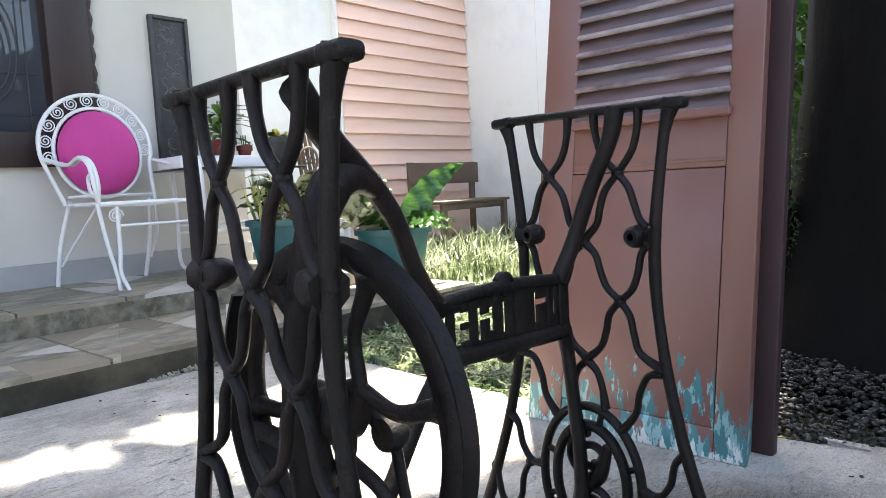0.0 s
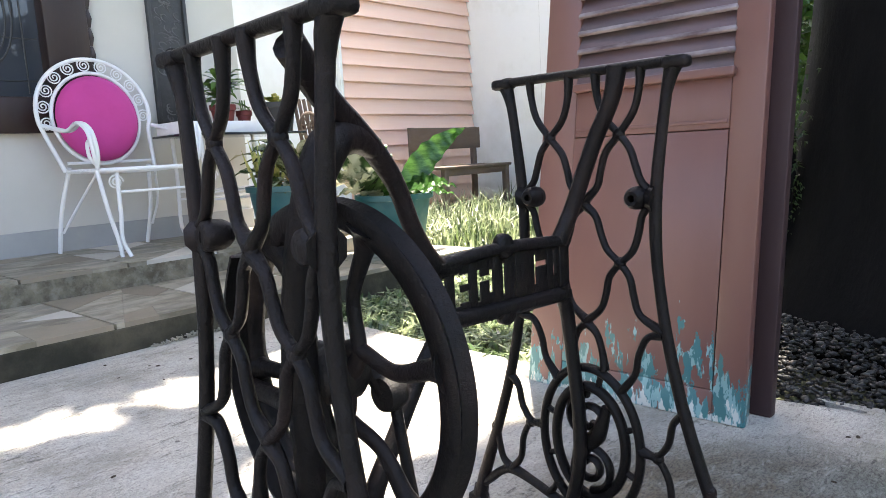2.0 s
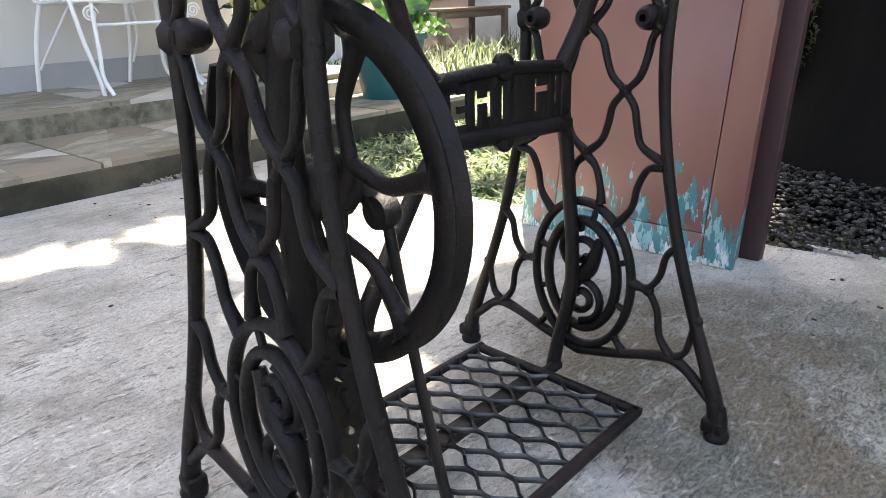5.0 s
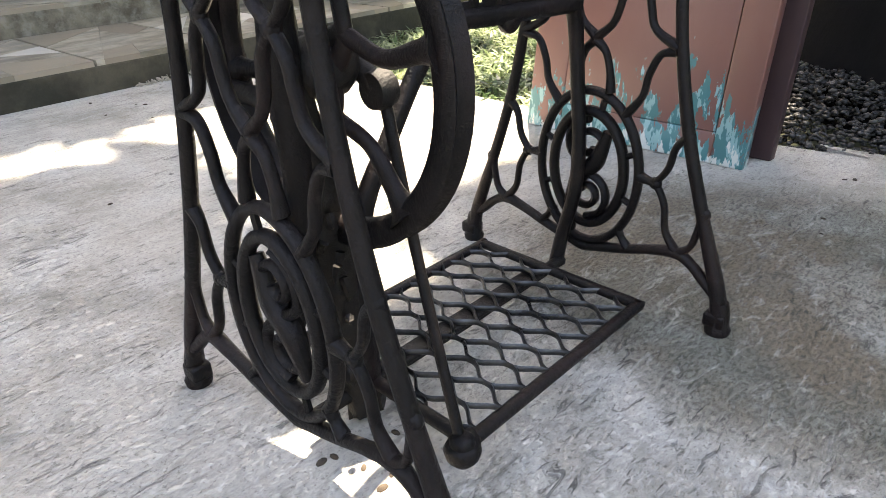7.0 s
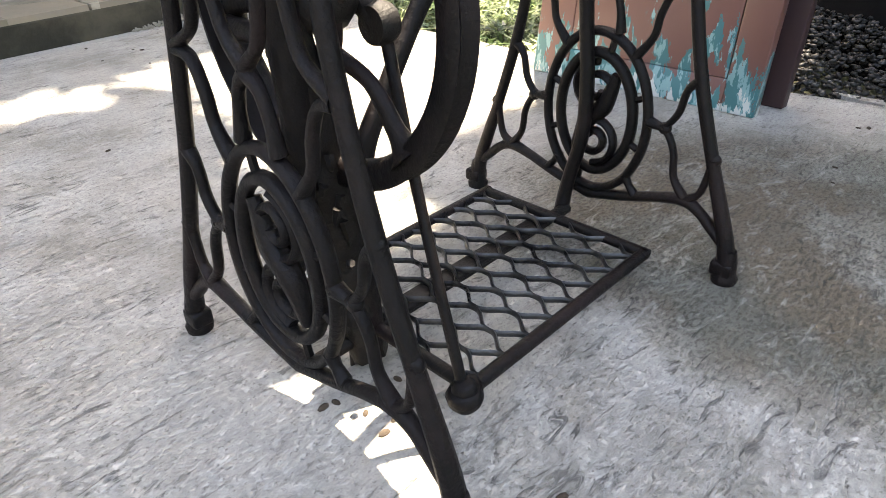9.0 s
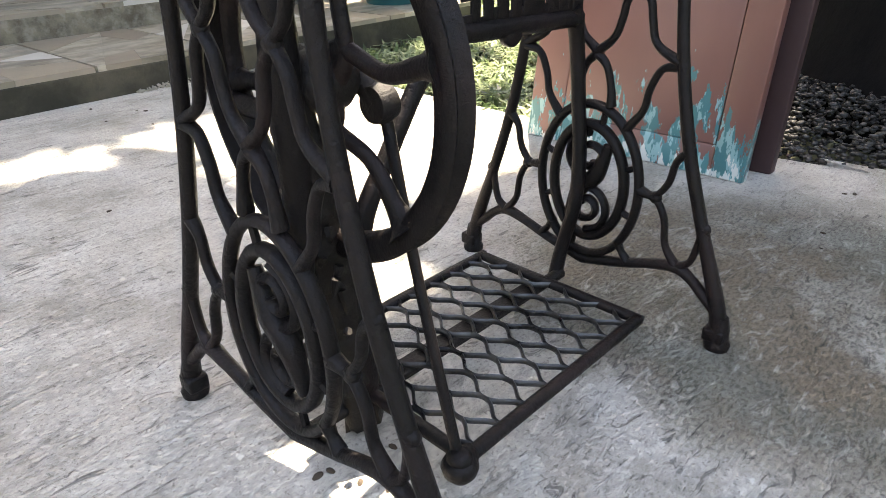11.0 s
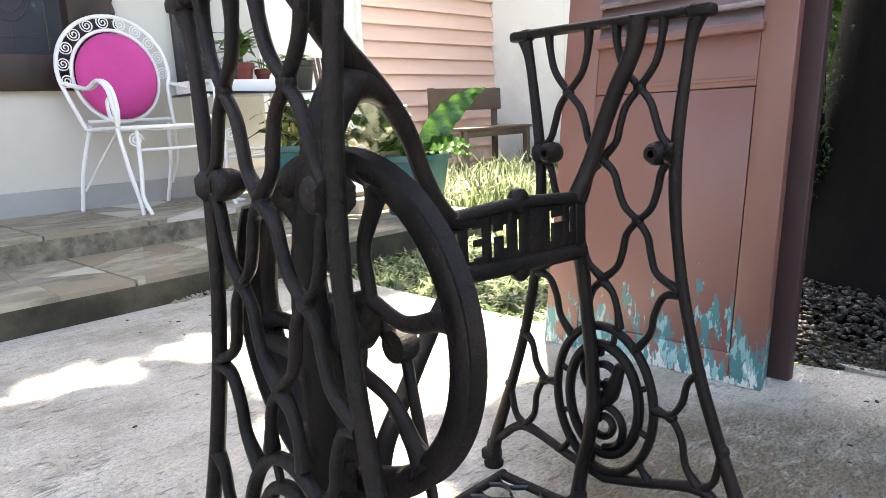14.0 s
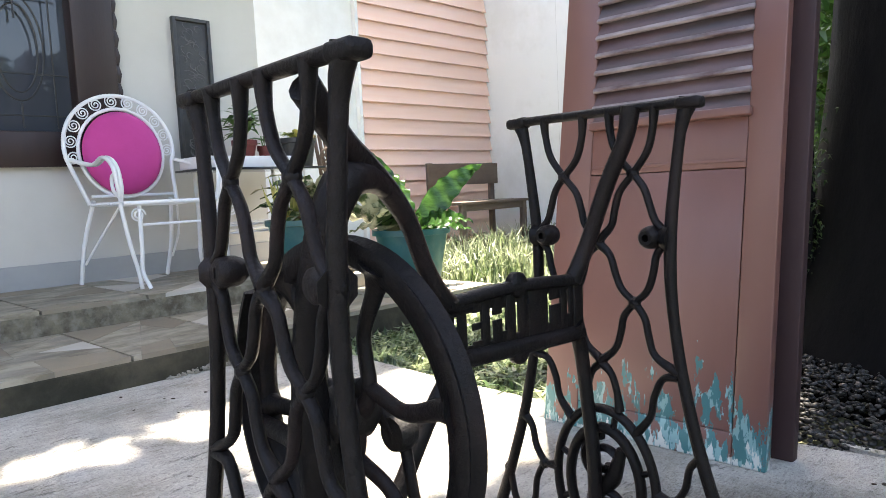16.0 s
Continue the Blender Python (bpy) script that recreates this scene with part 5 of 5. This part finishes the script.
def shrub(name, at, size, count, material, label, seed, leaf=0.06):
    rng = random.Random(seed)
    t = thing(name, label, "shrub", at=pose(*at))
    vs, fs = [], []
    for _ in range(count):
        d = Vector((rng.gauss(0, 1), rng.gauss(0, 1), rng.gauss(0, 1))).normalized() * rng.uniform(0.45, 1.0)
        d *= 1 + 0.4 * noise.noise(d * 2.0 + Vector((seed, 0, 0)))
        p = Vector((d.x * size[0], d.y * size[1], (d.z * 0.5 + 0.5) * size[2]))
        L = leaf * rng.uniform(0.6, 1.3)
        m = Matrix.Translation(p) @ Euler((rng.uniform(-1, 1), rng.uniform(-1, 1), rng.uniform(0, 6.3))).to_matrix().to_4x4()
        k = len(vs)
        vs += [tuple(m @ Vector(q)) for q in ((-L, 0, 0), (0, L * 0.4, 0.01), (L, 0, -0.01), (0, -L * 0.4, 0.01))]
        fs.append([k, k + 1, k + 2, k + 3])
    me = bpy.data.meshes.new("foliage")
    me.from_pydata(vs, [], fs)
    me.materials.append(material)
    f = new("foliage", me)
    f.parent = t
    part("stem", tube(BM(), [(0, 0, -0.1), (0.03, 0.02, size[2] * 0.5), (0, 0, size[2] * 0.8)], [0.05, 0.04, 0.015], 6), BARK, t)
    return t


shrub("shrub", (4.3, 0.75, -0.05), (0.5, 0.5, 2.8), 1500, LEAF, "sunlit green shrub behind the doors", 31, 0.09)
shrub("shrub", (5.0, 1.03, 0.0), (0.4, 0.4, 2.2), 1400, LEAF, "sunlit green shrub beyond the tree", 38, 0.07)
shrub("shrub", (1.98, 0.33, -0.05), (0.05, 0.07, 1.3), 700, CROWN, "dark creeper by the tree foot", 32, 0.010)
# two added shrubs, out of view, block light from the slab's right side
shrub("shrub", (2.35, -1.55, -0.05), (0.55, 0.75, 2.6), 3200, CROWN, "unseen dense dark shrub added beside the tree to shade the slab", 36, 0.10)
shrub("shrub", (1.9, -2.9, -0.05), (0.6, 0.8, 2.4), 2600, CROWN, "unseen dense dark shrub added beside the slab to shade it", 37, 0.10)
shrub("shrub", (-1.5, -6.5, -0.05), (1.6, 1.0, 3.4), 2500, LEAF, "leafy green garden shrub by the yard", 33, 0.14)
shrub("shrub", (1.6, -7.0, -0.05), (1.6, 1.0, 3.6), 2500, LEAF, "leafy green garden shrub by the yard", 34, 0.14)
shrub("shrub", (0.1, -5.8, -0.05), (1.2, 0.9, 2.6), 1600, LEAF, "leafy green garden shrub by the yard", 35, 0.14)

# crumbled pale mortar at the foot of the step
b = BM()
rngm = random.Random(5)
for _ in range(150):
    x = rngm.uniform(0.60, 0.95)
    s = 0.5 + 0.5 * noise.noise(Vector((x * 6, 1, 2)))
    r = rngm.uniform(0.002, 0.006)
    res = bmesh.ops.create_icosphere(b, subdivisions=1, radius=1.0)
    bmesh.ops.transform(b, matrix=pose(x, 1.882 - rngm.uniform(0, 0.012), rngm.uniform(0, 0.024) * s, rngm.uniform(0, 90), rngm.uniform(0, 90), 0) @ Matrix.Diagonal((r * 1.7, r, r * 0.7, 1)), verts=res["verts"])
setting("mortar_crumble", b, FLAG, "crumbled pale mortar along the foot of the step", "mortar")

# fallen bits on the slab
random.seed(77)
for k in range(26):
    x, y = random.choice(((random.uniform(0.85, 1.25), random.uniform(-0.25, 0.1)), (random.uniform(0.0, 0.1), random.uniform(0.02, 0.14)), (random.uniform(0.1, 0.9), random.uniform(1.55, 1.85)), (random.uniform(-0.3, 1.0), random.uniform(-0.3, 1.6))))
    bit = thing("debris_bit", "tiny dark leaf crumb on the concrete", "debris", "crumbs on the slab", at=pose(x, y, 0.0, 0, 0, random.uniform(0, 180)))
    r = random.uniform(0.002, 0.0045)
    b = BM()
    lathe(b, [(0.0, 0.0), (r, 0.0005), (r * 0.8, r * 0.6), (0.0, r * 0.8)], 7)
    bmesh.ops.transform(b, matrix=Matrix.Diagonal((1.7, 1, 1, 1)), verts=b.verts)
    part("crumb", b, SOIL, bit)

# ---------------- terrace tiles (pieces) ----------------
def tiles(parent, x_first, dx, y0, y1, z, skew, seed):
    rng = random.Random(seed)
    for i in range(-15, 6):
        xa, xb = x_first + i * dx + 0.004, x_first + (i + 1) * dx - 0.004
        if xb > STEP_X1 + 0.01:
            xb = STEP_X1
        if xa > STEP_X1 - 0.05:
            break
        # irregular flags inside each square: cut the square by random straight cuts
        polys = [[(xa, y0), (xb, y0), (xb, y1), (xa, y1)]]
        for _ in range(7 if i > -4 else 2):
            polys.sort(key=lambda q: -abs(sum(q[k][0] * q[(k + 1) % len(q)][1] - q[(k + 1) % len(q)][0] * q[k][1] for k in range(len(q)))))
            q = polys.pop(0)
            cx, cy = sum(p[0] for p in q) / len(q), sum(p[1] for p in q) / len(q)
            cx, cy = cx + rng.uniform(-0.04, 0.04), cy + rng.uniform(-0.05, 0.05)
            a = rng.uniform(-0.8, 0.8) + rng.choice((0, 0, 1.4))
            nx, ny = -math.sin(a), math.cos(a)
            halves = []
            for sgn in (1, -1):
                out = []
                for k in range(len(q)):
                    p1, p2 = q[k], q[(k + 1) % len(q)]
                    d1, d2 = sgn * ((p1[0] - cx) * nx + (p1[1] - cy) * ny), sgn * ((p2[0] - cx) * nx + (p2[1] - cy) * ny)
                    if d1 >= 0:
                        out.append(p1)
                    if (d1 >= 0) != (d2 >= 0):
                        t = d1 / (d1 - d2)
                        out.append((p1[0] + (p2[0] - p1[0]) * t, p1[1] + (p2[1] - p1[1]) * t))
                halves.append(out)
            polys += [h for h in halves if len(h) >= 3]
        for q in polys:
            cx, cy = sum(p[0] for p in q) / len(q), sum(p[1] for p in q) / len(q)
            b = BM()
            lift = rng.uniform(0.0, 0.0015)
            up, dn = [], []
            for x, y in q:
                x2, y2 = cx + (x - cx) * 0.992, cy + (y - cy) * 0.992
                xs = skew * (y2 - y0)
                up.append(b.verts.new((x2 + xs, y2, z + lift)))
                dn.append(b.verts.new((x + xs, y, z - 0.02)))
            b.faces.new(up)
            for k in range(len(up)):
                b.faces.new((up[k], dn[k], dn[(k + 1) % len(up)], up[(k + 1) % len(up)]))
            r = rng.random()
            part("flagstone", b, FLAG_PALE if r < 0.17 else FLAG_WARM if r < 0.32 else FLAG, parent, "", False)


tiles(st, 0.496, 0.405, Y1 + 0.002, Y2 - 0.004, 0.100, -0.05, 2)
tiles(te, 0.402, 0.405, Y2 + 0.002, YW - 0.012, 0.200, -0.05, 9)
